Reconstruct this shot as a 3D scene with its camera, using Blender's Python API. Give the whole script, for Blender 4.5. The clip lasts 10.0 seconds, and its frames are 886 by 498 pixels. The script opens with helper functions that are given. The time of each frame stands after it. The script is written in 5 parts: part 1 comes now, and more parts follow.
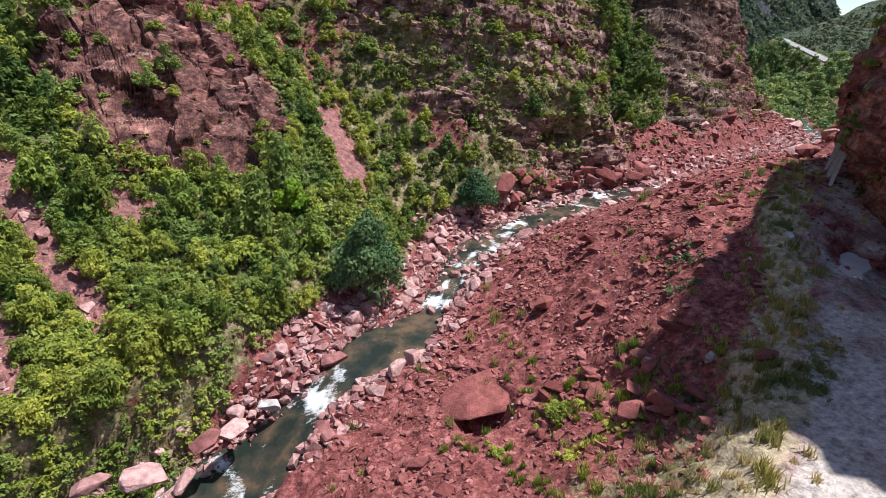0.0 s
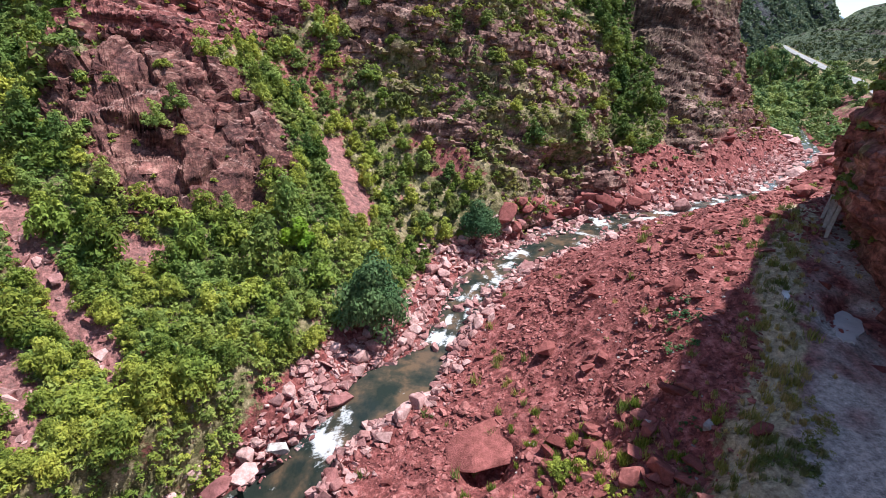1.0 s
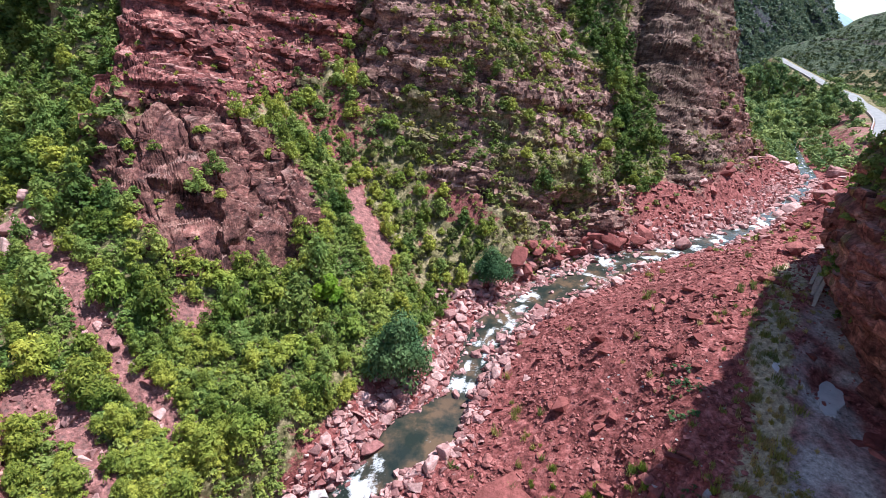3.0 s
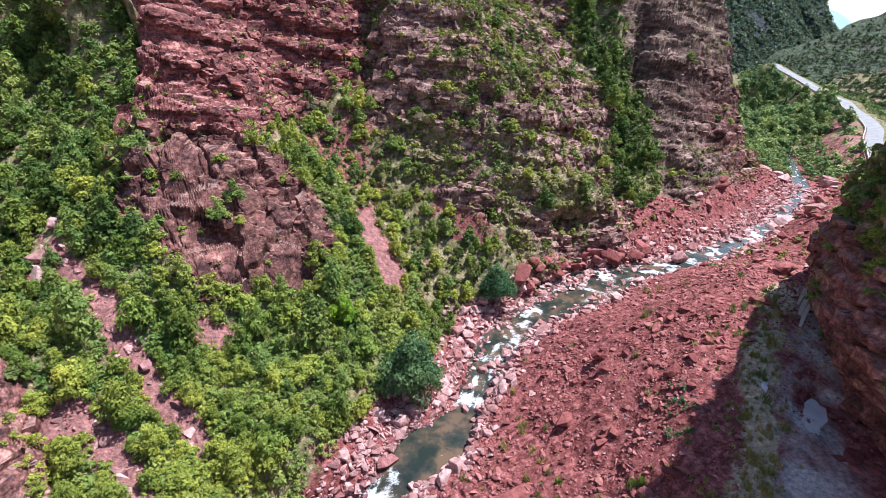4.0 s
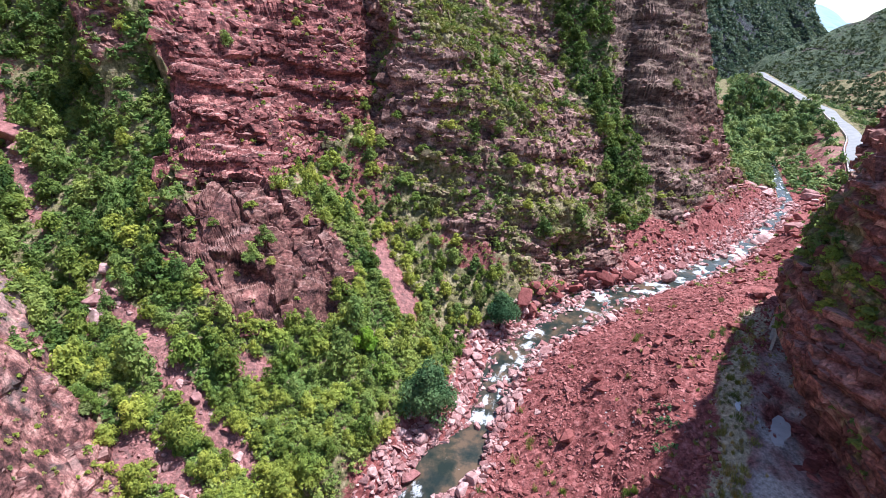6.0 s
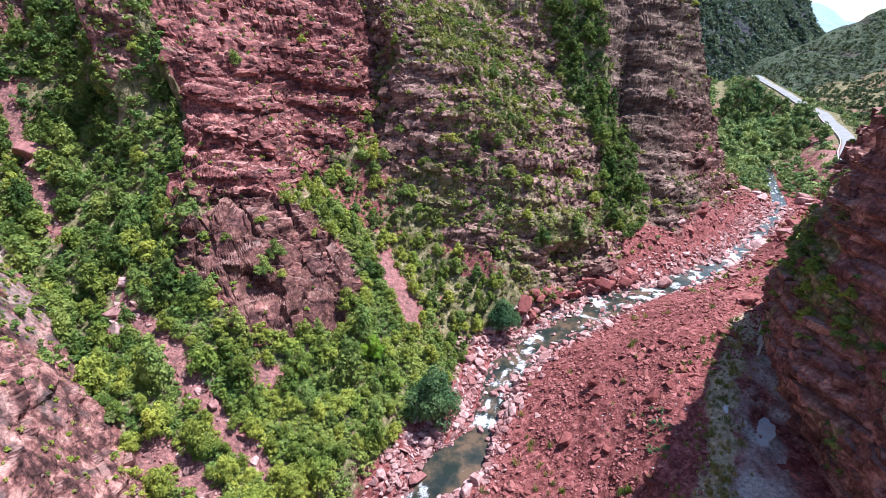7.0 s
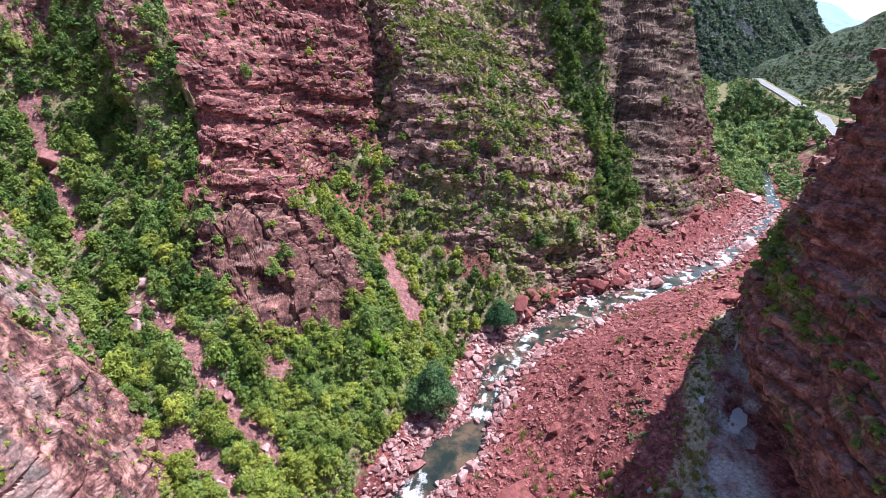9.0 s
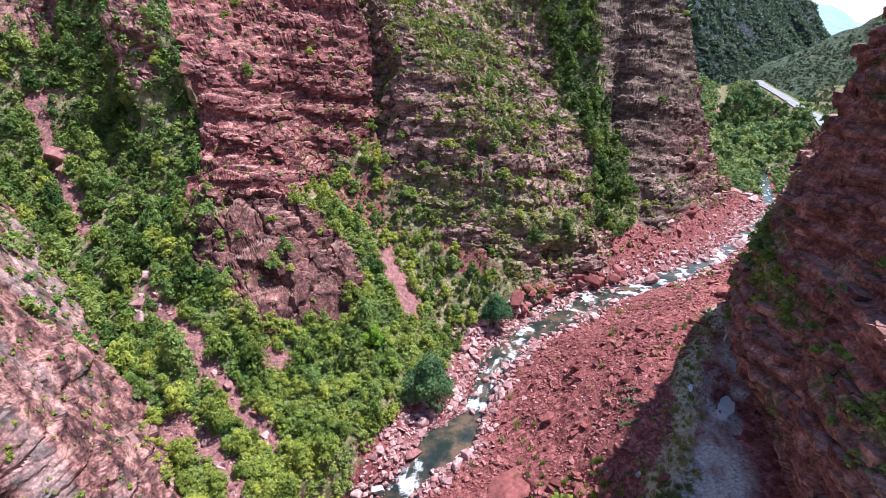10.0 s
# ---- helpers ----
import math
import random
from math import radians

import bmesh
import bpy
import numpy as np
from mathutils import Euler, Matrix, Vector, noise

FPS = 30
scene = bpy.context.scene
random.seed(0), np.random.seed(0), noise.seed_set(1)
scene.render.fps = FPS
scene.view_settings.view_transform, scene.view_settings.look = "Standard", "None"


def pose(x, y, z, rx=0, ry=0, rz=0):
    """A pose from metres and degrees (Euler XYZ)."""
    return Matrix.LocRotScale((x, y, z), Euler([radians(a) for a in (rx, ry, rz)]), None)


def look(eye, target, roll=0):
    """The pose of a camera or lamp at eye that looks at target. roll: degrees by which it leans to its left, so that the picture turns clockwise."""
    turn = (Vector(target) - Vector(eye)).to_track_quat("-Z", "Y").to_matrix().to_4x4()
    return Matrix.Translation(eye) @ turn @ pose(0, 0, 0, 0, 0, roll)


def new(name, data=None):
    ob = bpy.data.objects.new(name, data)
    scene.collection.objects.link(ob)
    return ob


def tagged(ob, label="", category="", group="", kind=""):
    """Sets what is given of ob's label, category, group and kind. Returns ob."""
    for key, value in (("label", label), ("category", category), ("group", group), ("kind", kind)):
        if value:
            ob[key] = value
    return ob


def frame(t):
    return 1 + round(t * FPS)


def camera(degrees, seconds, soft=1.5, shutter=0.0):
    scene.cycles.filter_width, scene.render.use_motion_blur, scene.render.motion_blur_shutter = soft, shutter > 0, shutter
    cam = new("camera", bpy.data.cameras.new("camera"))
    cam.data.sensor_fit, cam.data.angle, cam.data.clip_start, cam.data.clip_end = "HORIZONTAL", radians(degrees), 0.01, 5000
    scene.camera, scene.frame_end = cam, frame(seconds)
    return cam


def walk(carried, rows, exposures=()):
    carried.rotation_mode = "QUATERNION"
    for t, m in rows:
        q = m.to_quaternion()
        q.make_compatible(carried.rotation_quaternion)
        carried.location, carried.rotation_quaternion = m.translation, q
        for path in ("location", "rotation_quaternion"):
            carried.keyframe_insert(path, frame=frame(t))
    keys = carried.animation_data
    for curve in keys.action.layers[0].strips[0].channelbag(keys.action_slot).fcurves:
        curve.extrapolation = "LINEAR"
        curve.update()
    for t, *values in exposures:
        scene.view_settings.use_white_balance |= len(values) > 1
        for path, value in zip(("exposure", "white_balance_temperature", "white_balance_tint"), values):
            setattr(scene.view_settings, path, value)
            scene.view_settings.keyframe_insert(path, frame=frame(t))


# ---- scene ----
cam = camera(83.1, 10.0, soft=0.75)
PATH = [
    (0, (0.198, -0.702, 17.522), (0.198, 1.15, 16.768), 0.5),
    (0.5, (0.008, -0.323, 19.132), (0.012, 1.526, 18.37), 0.7),
    (1, (-0.231, -0.141, 20.713), (-0.225, 1.705, 19.945), 0.7),
    (1.5, (-0.538, -0.183, 22.151), (-0.531, 1.662, 21.378), 0.7),
    (2, (-0.967, -0.427, 23.578), (-0.961, 1.416, 22.802), 0.7),
    (2.5, (-1.397, -0.811, 24.918), (-1.391, 1.032, 24.142), 0.6),
    (4, (-2.772, -2.678, 28.811), (-2.761, -0.833, 28.038), 0.1),
    (4.5, (-2.998, -3.514, 30.072), (-2.976, -1.668, 29.301), -0.3),
    (5, (-3.312, -4.35, 31.284), (-3.289, -2.503, 30.516), -0.6),
    (5.5, (-3.747, -5.205, 32.512), (-3.726, -3.359, 31.744), -0.8),
    (7, (-4.234, -7.802, 35.454), (-4.217, -5.952, 34.694), -1.7),
    (7.5, (-4.171, -8.57, 36.053), (-4.161, -6.72, 35.293), -1.8),
    (8, (-3.968, -9.295, 36.657), (-3.96, -7.445, 35.898), -2.0),
    (8.5, (-3.692, -10.074, 36.908), (-3.692, -8.223, 36.151), -2.1),
    (9, (-3.386, -10.834, 36.753), (-3.395, -8.982, 36.0), -2.1),
    (9.5, (-3.109, -11.555, 36.456), (-3.123, -9.7, 35.709), -2.1),
    (10, (-2.793, -12.204, 36.242), (-2.81, -10.347, 35.499), -2.1),
]
walk(cam, [(t, look(eye, target, roll)) for t, eye, target, roll in PATH], [(0, 0.47, 6300, 10), (1.0, 0.67, 6180, 10), (2.5, 0.71, 6030, 10), (5, 0.86, 5800, 11.5), (10, 0.84, 5760, 12)])

# ---- light ----
SUN_ELEV, SUN_AZ = 65.0, 11.0          # azimuth of the sun, degrees from +x towards +y
world = bpy.data.worlds.new("world")
scene.world = world
world.use_nodes = True
wn = world.node_tree.nodes
sky = wn.new("ShaderNodeTexSky")
sky.sky_type = 'NISHITA'
sky.sun_disc = False
sky.sun_elevation = radians(SUN_ELEV)
sky.sun_rotation = radians(90 - SUN_AZ)
sky.air_density = 1.0
sky.dust_density = 0.3
wn["Background"].inputs[1].default_value = 0.102
world.node_tree.links.new(sky.outputs[0], wn["Background"].inputs[0])
sun_data = bpy.data.lights.new("sun", 'SUN')
sun_data.energy = 5.0
sun_data.angle = radians(0.53)
sun_data.color = (1.0, 0.975, 0.94)
sun = new("sun", sun_data)
_e, _a = radians(SUN_ELEV), radians(SUN_AZ)
sun.matrix_world = look((40 * math.cos(_a), 40 * math.sin(_a), 80), (40 * math.cos(_a) - math.cos(_e) * math.cos(_a), 40 * math.sin(_a) - math.cos(_e) * math.sin(_a), 80 - math.sin(_e)))

# ---- noise ----
def hash3(ix, iy, iz, seed=0):
    h = (ix.astype(np.int64) * 374761393 + iy.astype(np.int64) * 668265263 + iz.astype(np.int64) * 2147483647 + seed * 1274126177) & 0xFFFFFFFF
    h = ((h ^ (h >> 13)) * 1274126177) & 0xFFFFFFFF
    h = ((h ^ (h >> 16)) * 2246822519) & 0xFFFFFFFF
    h = h ^ (h >> 15)
    return (h & 0xFFFFFF) / float(0x1000000)


def vnoise(x, y, z, seed=0):
    """Smooth noise from -1 to 1."""
    x, y, z = np.broadcast_arrays(np.asarray(x, float), np.asarray(y, float), np.asarray(z, float))
    fx, fy, fz = np.floor(x), np.floor(y), np.floor(z)
    tx, ty, tz = x - fx, y - fy, z - fz
    tx, ty, tz = (t * t * t * (t * (t * 6 - 15) + 10) for t in (tx, ty, tz))
    out = 0.0
    for a in (0, 1):
        for b in (0, 1):
            for c in (0, 1):
                w = (tx if a else 1 - tx) * (ty if b else 1 - ty) * (tz if c else 1 - tz)
                out = out + w * hash3(fx + a, fy + b, fz + c, seed)
    return out * 2 - 1


def fbm(x, y, z, octaves=4, seed=0):
    out, amp = 0.0, 0.5
    for k in range(octaves):
        out = out + amp * vnoise(x * 2 ** k, y * 2 ** k, z * 2 ** k, seed + k)
        amp *= 0.5
    return out


def cells(x, y, z, seed=0):
    """Random value and edge distance of the nearest cell."""
    fx, fy, fz = np.floor(x), np.floor(y), np.floor(z)
    f1 = np.full(x.shape, 9.0)
    f2 = np.full(x.shape, 9.0)
    val = np.zeros(x.shape)
    for a in (-1, 0, 1):
        for b in (-1, 0, 1):
            for c in (-1, 0, 1):
                cx, cy, cz = fx + a, fy + b, fz + c
                d = ((cx + hash3(cx, cy, cz, seed + 1) - x) ** 2 + (cy + hash3(cx, cy, cz, seed + 2) - y) ** 2
                     + (cz + hash3(cx, cy, cz, seed + 3) - z) ** 2)
                near = d < f1
                f2 = np.where(near, f1, np.minimum(f2, d))
                val = np.where(near, hash3(cx, cy, cz, seed + 4), val)
                f1 = np.where(near, d, f1)
    return val, np.sqrt(f2) - np.sqrt(f1)


def smooth(a, b, x):
    t = np.clip((x - a) / (b - a), 0, 1)
    return t * t * (3 - 2 * t)


def box(x, a, b, soft=1.0):
    return smooth(a - soft, a + soft, x) * (1 - smooth(b - soft, b + soft, x))


def glide(x, xs, ys):
    """Smooth curve through the knots (cubic, monotone ends)."""
    xs, ys = np.asarray(xs, float), np.asarray(ys, float)
    x = np.clip(x, xs[0], xs[-1])
    i = np.clip(np.searchsorted(xs, x) - 1, 0, len(xs) - 2)
    m = np.gradient(ys, xs, axis=0)
    h = xs[i + 1] - xs[i]
    t = (x - xs[i]) / h
    if ys.ndim > 1:
        t, h = t[..., None], h[..., None]
    return ((2 * t ** 3 - 3 * t ** 2 + 1) * ys[i] + (t ** 3 - 2 * t ** 2 + t) * h * m[i]
            + (3 * t ** 2 - 2 * t ** 3) * ys[i + 1] + (t ** 3 - t ** 2) * h * m[i + 1])


# ---- materials ----
def material(name):
    m = bpy.data.materials.new(name)
    m.use_nodes = True
    return m, m.node_tree.nodes, m.node_tree.links, m.node_tree.nodes["Principled BSDF"]


def node(nodes, kind, **values):
    n = nodes.new(kind)
    for key, value in values.items():
        n.inputs[key.replace("_", " ")].default_value = value
    return n


def ramp(nodes, stops):
    n = nodes.new("ShaderNodeValToRGB")
    while len(n.color_ramp.elements) < len(stops):
        n.color_ramp.elements.new(0.5)
    for e, (p, c) in zip(n.color_ramp.elements, stops):
        e.position, e.color = p, (*c, 1)
    return n


def mixer(nodes, links, fac, a, b, kind='MIX'):
    n = nodes.new("ShaderNodeMix")
    n.data_type, n.blend_type = 'RGBA', kind
    for slot, value in ((0, fac), (6, a), (7, b)):
        if hasattr(value, "is_linked"):
            links.new(value, n.inputs[slot])
        else:
            n.inputs[slot].default_value = value if slot == 0 else (*value, 1)
    return n.outputs[2]


def attribute(nodes, name):
    n = nodes.new("ShaderNodeAttribute")
    n.attribute_name = name
    return n.outputs["Fac"]


def texco(nodes, links, scale=(1, 1, 1), turn=(0, 0, 0)):
    c = nodes.new("ShaderNodeNewGeometry")
    m = nodes.new("ShaderNodeMapping")
    m.inputs["Scale"].default_value = scale
    m.inputs["Rotation"].default_value = turn
    links.new(c.outputs["Position"], m.inputs[0])
    return m.outputs[0]


def noise_tex(nodes, links, vec, scale, detail=6, rough=0.6):
    n = node(nodes, "ShaderNodeTexNoise", Scale=scale, Detail=detail, Roughness=rough)
    links.new(vec, n.inputs["Vector"])
    return n.outputs[0]


def ground_material():
    m, nodes, links, bsdf = material("ground")
    pos = texco(nodes, links)
    strat = texco(nodes, links, (0.45, 0.45, 1.8), (radians(6), radians(-9), 0))
    mid, fine = (noise_tex(nodes, links, pos, s) for s in (0.9, 3.2))
    layered = noise_tex(nodes, links, strat, 1.0, 5, 0.65)
    even = nodes.new("ShaderNodeMix")
    massive = nodes.new("ShaderNodeMath"); massive.operation = 'MULTIPLY_ADD'; massive.inputs[1].default_value = 0.5; massive.inputs[2].default_value = 0.5
    links.new(attribute(nodes, "massive"), massive.inputs[0]); links.new(massive.outputs[0], even.inputs[0])
    links.new(layered, even.inputs[2]); links.new(noise_tex(nodes, links, pos, 0.7, 8, 0.7), even.inputs[3])
    bands = even.outputs[0]
    rock = ramp(nodes, [(0.40, (0.050, 0.021, 0.022)), (0.47, (0.135, 0.053, 0.051)), (0.535, (0.26, 0.098, 0.090)), (0.62, (0.46, 0.235, 0.205))])
    links.new(bands, rock.inputs[0])
    tone = ramp(nodes, [(0.3, (0.72, 0.66, 0.66)), (0.7, (1.25, 1.2, 1.15))])
    links.new(mid, tone.inputs[0])
    rock_c = mixer(nodes, links, 1.0, rock.outputs[0], tone.outputs[0], 'MULTIPLY')
    # dull brown-grey weathered rock
    dull = ramp(nodes, [(0.39, (0.05, 0.034, 0.029)), (0.48, (0.19, 0.122, 0.10)), (0.59, (0.46, 0.34, 0.275))])
    links.new(bands, dull.inputs[0])
    rock_c = mixer(nodes, links, attribute(nodes, "dull"), rock_c, dull.outputs[0])
    # Dark weathered patches on the crag; on the pillar, shade put into the colour.
    patch = ramp(nodes, [(0.40, (0, 0, 0)), (0.50, (1, 1, 1))])
    links.new(noise_tex(nodes, links, pos, 0.35, 8, 0.65), patch.inputs[0])
    varnish_shade = nodes.new("ShaderNodeMath"); varnish_shade.operation = 'MULTIPLY'
    links.new(patch.outputs[0], varnish_shade.inputs[0]); links.new(attribute(nodes, "varnish_shade"), varnish_shade.inputs[1])
    rock_c = mixer(nodes, links, varnish_shade.outputs[0], rock_c, mixer(nodes, links, 1.0, rock_c, (0.48, 0.47, 0.44), 'MULTIPLY'))
    # open joints between the blocks
    crack = node(nodes, "ShaderNodeTexVoronoi", Scale=1.0)
    crack.feature = 'DISTANCE_TO_EDGE'
    warp = nodes.new("ShaderNodeVectorMath"); warp.operation = 'ADD'
    jag = nodes.new("ShaderNodeMath"); jag.operation = 'MULTIPLY'; jag.inputs[1].default_value = 0.45
    links.new(noise_tex(nodes, links, pos, 0.6, 4, 0.55), jag.inputs[0])
    links.new(texco(nodes, links, (0.42, 0.42, 1.25), (radians(8), radians(-9), radians(20))), warp.inputs[0]); links.new(jag.outputs[0], warp.inputs[1])
    links.new(warp.outputs[0], crack.inputs["Vector"])
    joint = ramp(nodes, [(0.0, (0.50, 0.47, 0.47)), (0.035, (1, 1, 1))])
    links.new(crack.outputs[0], joint.inputs[0])
    rock_c = mixer(nodes, links, 1.0, rock_c, joint.outputs[0], 'MULTIPLY')
    info, isle = nodes.new("ShaderNodeObjectInfo"), nodes.new("ShaderNodeNewGeometry")
    both = nodes.new("ShaderNodeMath"); both.operation = 'ADD'
    links.new(info.outputs["Random"], both.inputs[0]); links.new(isle.outputs["Random Per Island"], both.inputs[1])
    fract = nodes.new("ShaderNodeMath"); fract.operation = 'FRACT'; links.new(both.outputs[0], fract.inputs[0])
    blocky = ramp(nodes, [(0.0, (0.62, 0.58, 0.60)), (1.0, (1.25, 1.2, 1.15))])
    links.new(fract.outputs[0], blocky.inputs[0])
    rock_c = mixer(nodes, links, attribute(nodes, "loose"), rock_c, mixer(nodes, links, 1.0, rock_c, blocky.outputs[0], 'MULTIPLY'))
    # grey lichen
    lich = ramp(nodes, [(0.60, (0, 0, 0)), (0.74, (1, 1, 1))])
    links.new(noise_tex(nodes, links, pos, 2.3, 8, 0.7), lich.inputs[0])
    mul = nodes.new("ShaderNodeMath"); mul.operation = 'MULTIPLY'; mul.inputs[1].default_value = 0.5
    links.new(lich.outputs[0], mul.inputs[0])
    rock_c = mixer(nodes, links, mul.outputs[0], rock_c, (0.27, 0.225, 0.19))
    up = nodes.new("ShaderNodeSeparateXYZ")
    links.new(nodes.new("ShaderNodeNewGeometry").outputs["True Normal"], up.inputs[0])
    flat = ramp(nodes, [(0.82, (0, 0, 0)), (0.95, (1, 1, 1))])
    links.new(up.outputs[2], flat.inputs[0])
    dusty = nodes.new("ShaderNodeMath"); dusty.operation = 'MULTIPLY'
    links.new(flat.outputs[0], dusty.inputs[0]); links.new(noise_tex(nodes, links, pos, 1.3, 8, 0.7), dusty.inputs[1])
    less = nodes.new("ShaderNodeMath"); less.operation = 'MULTIPLY_ADD'; less.inputs[1].default_value = -0.75; less.inputs[2].default_value = 1.0
    links.new(attribute(nodes, "dull"), less.inputs[0])
    dust = nodes.new("ShaderNodeMath"); dust.operation = 'MULTIPLY'
    links.new(dusty.outputs[0], dust.inputs[0]); links.new(less.outputs[0], dust.inputs[1])
    rock_c = mixer(nodes, links, dust.outputs[0], rock_c, (0.47, 0.29, 0.25))
    soil = ramp(nodes, [(0.37, (0.085, 0.027, 0.026)), (0.5, (0.215, 0.063, 0.058)), (0.64, (0.385, 0.152, 0.140))])
    links.new(noise_tex(nodes, links, pos, 1.7, 10, 0.75), soil.inputs[0])
    c = mixer(nodes, links, attribute(nodes, "soil"), rock_c, soil.outputs[0])
    grass = ramp(nodes, [(0.34, (0.06, 0.06, 0.022)), (0.5, (0.17, 0.145, 0.07)), (0.64, (0.36, 0.285, 0.175))])
    links.new(noise_tex(nodes, links, pos, 1.1, 8, 0.7), grass.inputs[0])
    # patchy cover
    cover = nodes.new("ShaderNodeMath"); cover.operation = 'ADD'
    links.new(attribute(nodes, "veg"), cover.inputs[0])
    links.new(noise_tex(nodes, links, pos, 0.8, 9, 0.72), cover.inputs[1])
    edge = ramp(nodes, [(0.49, (0, 0, 0)), (0.53, (1, 1, 1))])
    half = nodes.new("ShaderNodeMath"); half.operation = 'MULTIPLY'; half.inputs[1].default_value = 0.5
    links.new(cover.outputs[0], half.inputs[0]); links.new(half.outputs[0], edge.inputs[0])
    c = mixer(nodes, links, edge.outputs[0], c, grass.outputs[0])
    # pale gravel of the track
    grav = ramp(nodes, [(0.3, (0.32, 0.27, 0.25)), (0.7, (0.60, 0.53, 0.49))])
    links.new(noise_tex(nodes, links, pos, 5.0, 8, 0.75), grav.inputs[0])
    c = mixer(nodes, links, attribute(nodes, "gravel"), c, grav.outputs[0])
    dry = ramp(nodes, [(0.3, (0.23, 0.17, 0.11)), (0.7, (0.53, 0.445, 0.30))])
    links.new(noise_tex(nodes, links, pos, 4.0, 8, 0.75), dry.inputs[0])
    sedge = ramp(nodes, [(0.42, (0, 0, 0)), (0.58, (1, 1, 1))])
    sadd = nodes.new("ShaderNodeMath"); sadd.operation = 'MULTIPLY_ADD'; sadd.inputs[1].default_value = 0.5
    links.new(noise_tex(nodes, links, pos, 1.6, 8, 0.7), sadd.inputs[0])
    shalf = nodes.new("ShaderNodeMath"); shalf.operation = 'MULTIPLY'; shalf.inputs[1].default_value = 0.5
    links.new(attribute(nodes, "straw"), shalf.inputs[0]); links.new(shalf.outputs[0], sadd.inputs[2]); links.new(sadd.outputs[0], sedge.inputs[0])
    c = mixer(nodes, links, sedge.outputs[0], c, dry.outputs[0])
    grain = ramp(nodes, [(0.36, (0.42, 0.40, 0.40)), (0.5, (1, 1, 1)), (0.64, (1.5, 1.5, 1.5))])
    links.new(noise_tex(nodes, links, pos, 3.6, 10, 0.8), grain.inputs[0])
    c = mixer(nodes, links, 1.0, c, grain.outputs[0], 'MULTIPLY')
    links.new(c, bsdf.inputs["Base Color"])
    bsdf.inputs["Roughness"].default_value = 0.92
    bsdf.inputs["Specular IOR Level"].default_value = 0.2
    bump = node(nodes, "ShaderNodeBump", Strength=0.9, Distance=0.16)
    add = nodes.new("ShaderNodeMath"); add.operation = 'ADD'
    links.new(fine, add.inputs[0]); links.new(bands, add.inputs[1]); links.new(add.outputs[0], bump.inputs["Height"])
    links.new(bump.outputs[0], bsdf.inputs["Normal"])
    return m


def stone_material(name, low, high, wet=0.85):
    m, nodes, links, bsdf = material(name)
    pos = texco(nodes, links)
    info = nodes.new("ShaderNodeObjectInfo")
    geo = nodes.new("ShaderNodeNewGeometry")
    add = nodes.new("ShaderNodeMath"); add.operation = 'ADD'
    links.new(info.outputs["Random"], add.inputs[0]); links.new(geo.outputs["Random Per Island"], add.inputs[1])
    fr = nodes.new("ShaderNodeMath"); fr.operation = 'FRACT'; links.new(add.outputs[0], fr.inputs[0])
    base = ramp(nodes, [(0.0, low), (1.0, high)])
    links.new(fr.outputs[0], base.inputs[0])
    n = noise_tex(nodes, links, pos, 2.2, 8, 0.7)
    tone = ramp(nodes, [(0.34, (0.55, 0.50, 0.48)), (0.66, (1.3, 1.3, 1.3))])
    links.new(n, tone.inputs[0])
    c = mixer(nodes, links, 1.0, base.outputs[0], tone.outputs[0], 'MULTIPLY')
    links.new(c, bsdf.inputs["Base Color"])
    bsdf.inputs["Roughness"].default_value = wet
    bsdf.inputs["Specular IOR Level"].default_value = 0.25
    bump = node(nodes, "ShaderNodeBump", Strength=0.9, Distance=0.08)
    links.new(noise_tex(nodes, links, pos, 9.0, 8, 0.7), bump.inputs["Height"])
    links.new(bump.outputs[0], bsdf.inputs["Normal"])
    return m


def leaf_material(name, low, high, trans=0.25):
    m, nodes, links, bsdf = material(name)
    info = nodes.new("ShaderNodeObjectInfo")
    geo = nodes.new("ShaderNodeNewGeometry")
    pos = texco(nodes, links)
    base = ramp(nodes, [(0.15, low), (0.85, high)])
    a = nodes.new("ShaderNodeMath"); a.operation = 'MULTIPLY_ADD'
    a.inputs[1].default_value, a.inputs[2].default_value = 0.45, 0.0
    links.new(geo.outputs["Random Per Island"], a.inputs[0])
    b = nodes.new("ShaderNodeMath"); b.operation = 'MULTIPLY_ADD'
    b.inputs[1].default_value = 0.55
    links.new(info.outputs["Random"], b.inputs[0]); links.new(a.outputs[0], b.inputs[2])
    links.new(b.outputs[0], base.inputs[0])
    n = noise_tex(nodes, links, pos, 0.22, 3, 0.5)
    tone = ramp(nodes, [(0.38, (0.60, 0.72, 0.62)), (0.62, (1.26, 1.13, 0.90))])
    links.new(n, tone.inputs[0])
    c = mixer(nodes, links, 1.0, base.outputs[0], tone.outputs[0], 'MULTIPLY')
    links.new(c, bsdf.inputs["Base Color"])
    bsdf.inputs["Roughness"].default_value = 0.7
    bsdf.inputs["Specular IOR Level"].default_value = 0.18
    t = nodes.new("ShaderNodeBsdfTranslucent")
    links.new(c, t.inputs[0])
    mix = nodes.new("ShaderNodeMixShader")
    mix.inputs[0].default_value = trans
    links.new(bsdf.outputs[0], mix.inputs[1]); links.new(t.outputs[0], mix.inputs[2])
    links.new(mix.outputs[0], nodes["Material Output"].inputs[0])
    return m


def water_material():
    m, nodes, links, bsdf = material("water")
    pos = texco(nodes, links)
    n = noise_tex(nodes, links, pos, 0.5, 4, 0.6)
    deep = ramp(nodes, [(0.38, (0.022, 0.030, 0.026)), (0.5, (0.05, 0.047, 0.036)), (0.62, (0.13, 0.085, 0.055))])
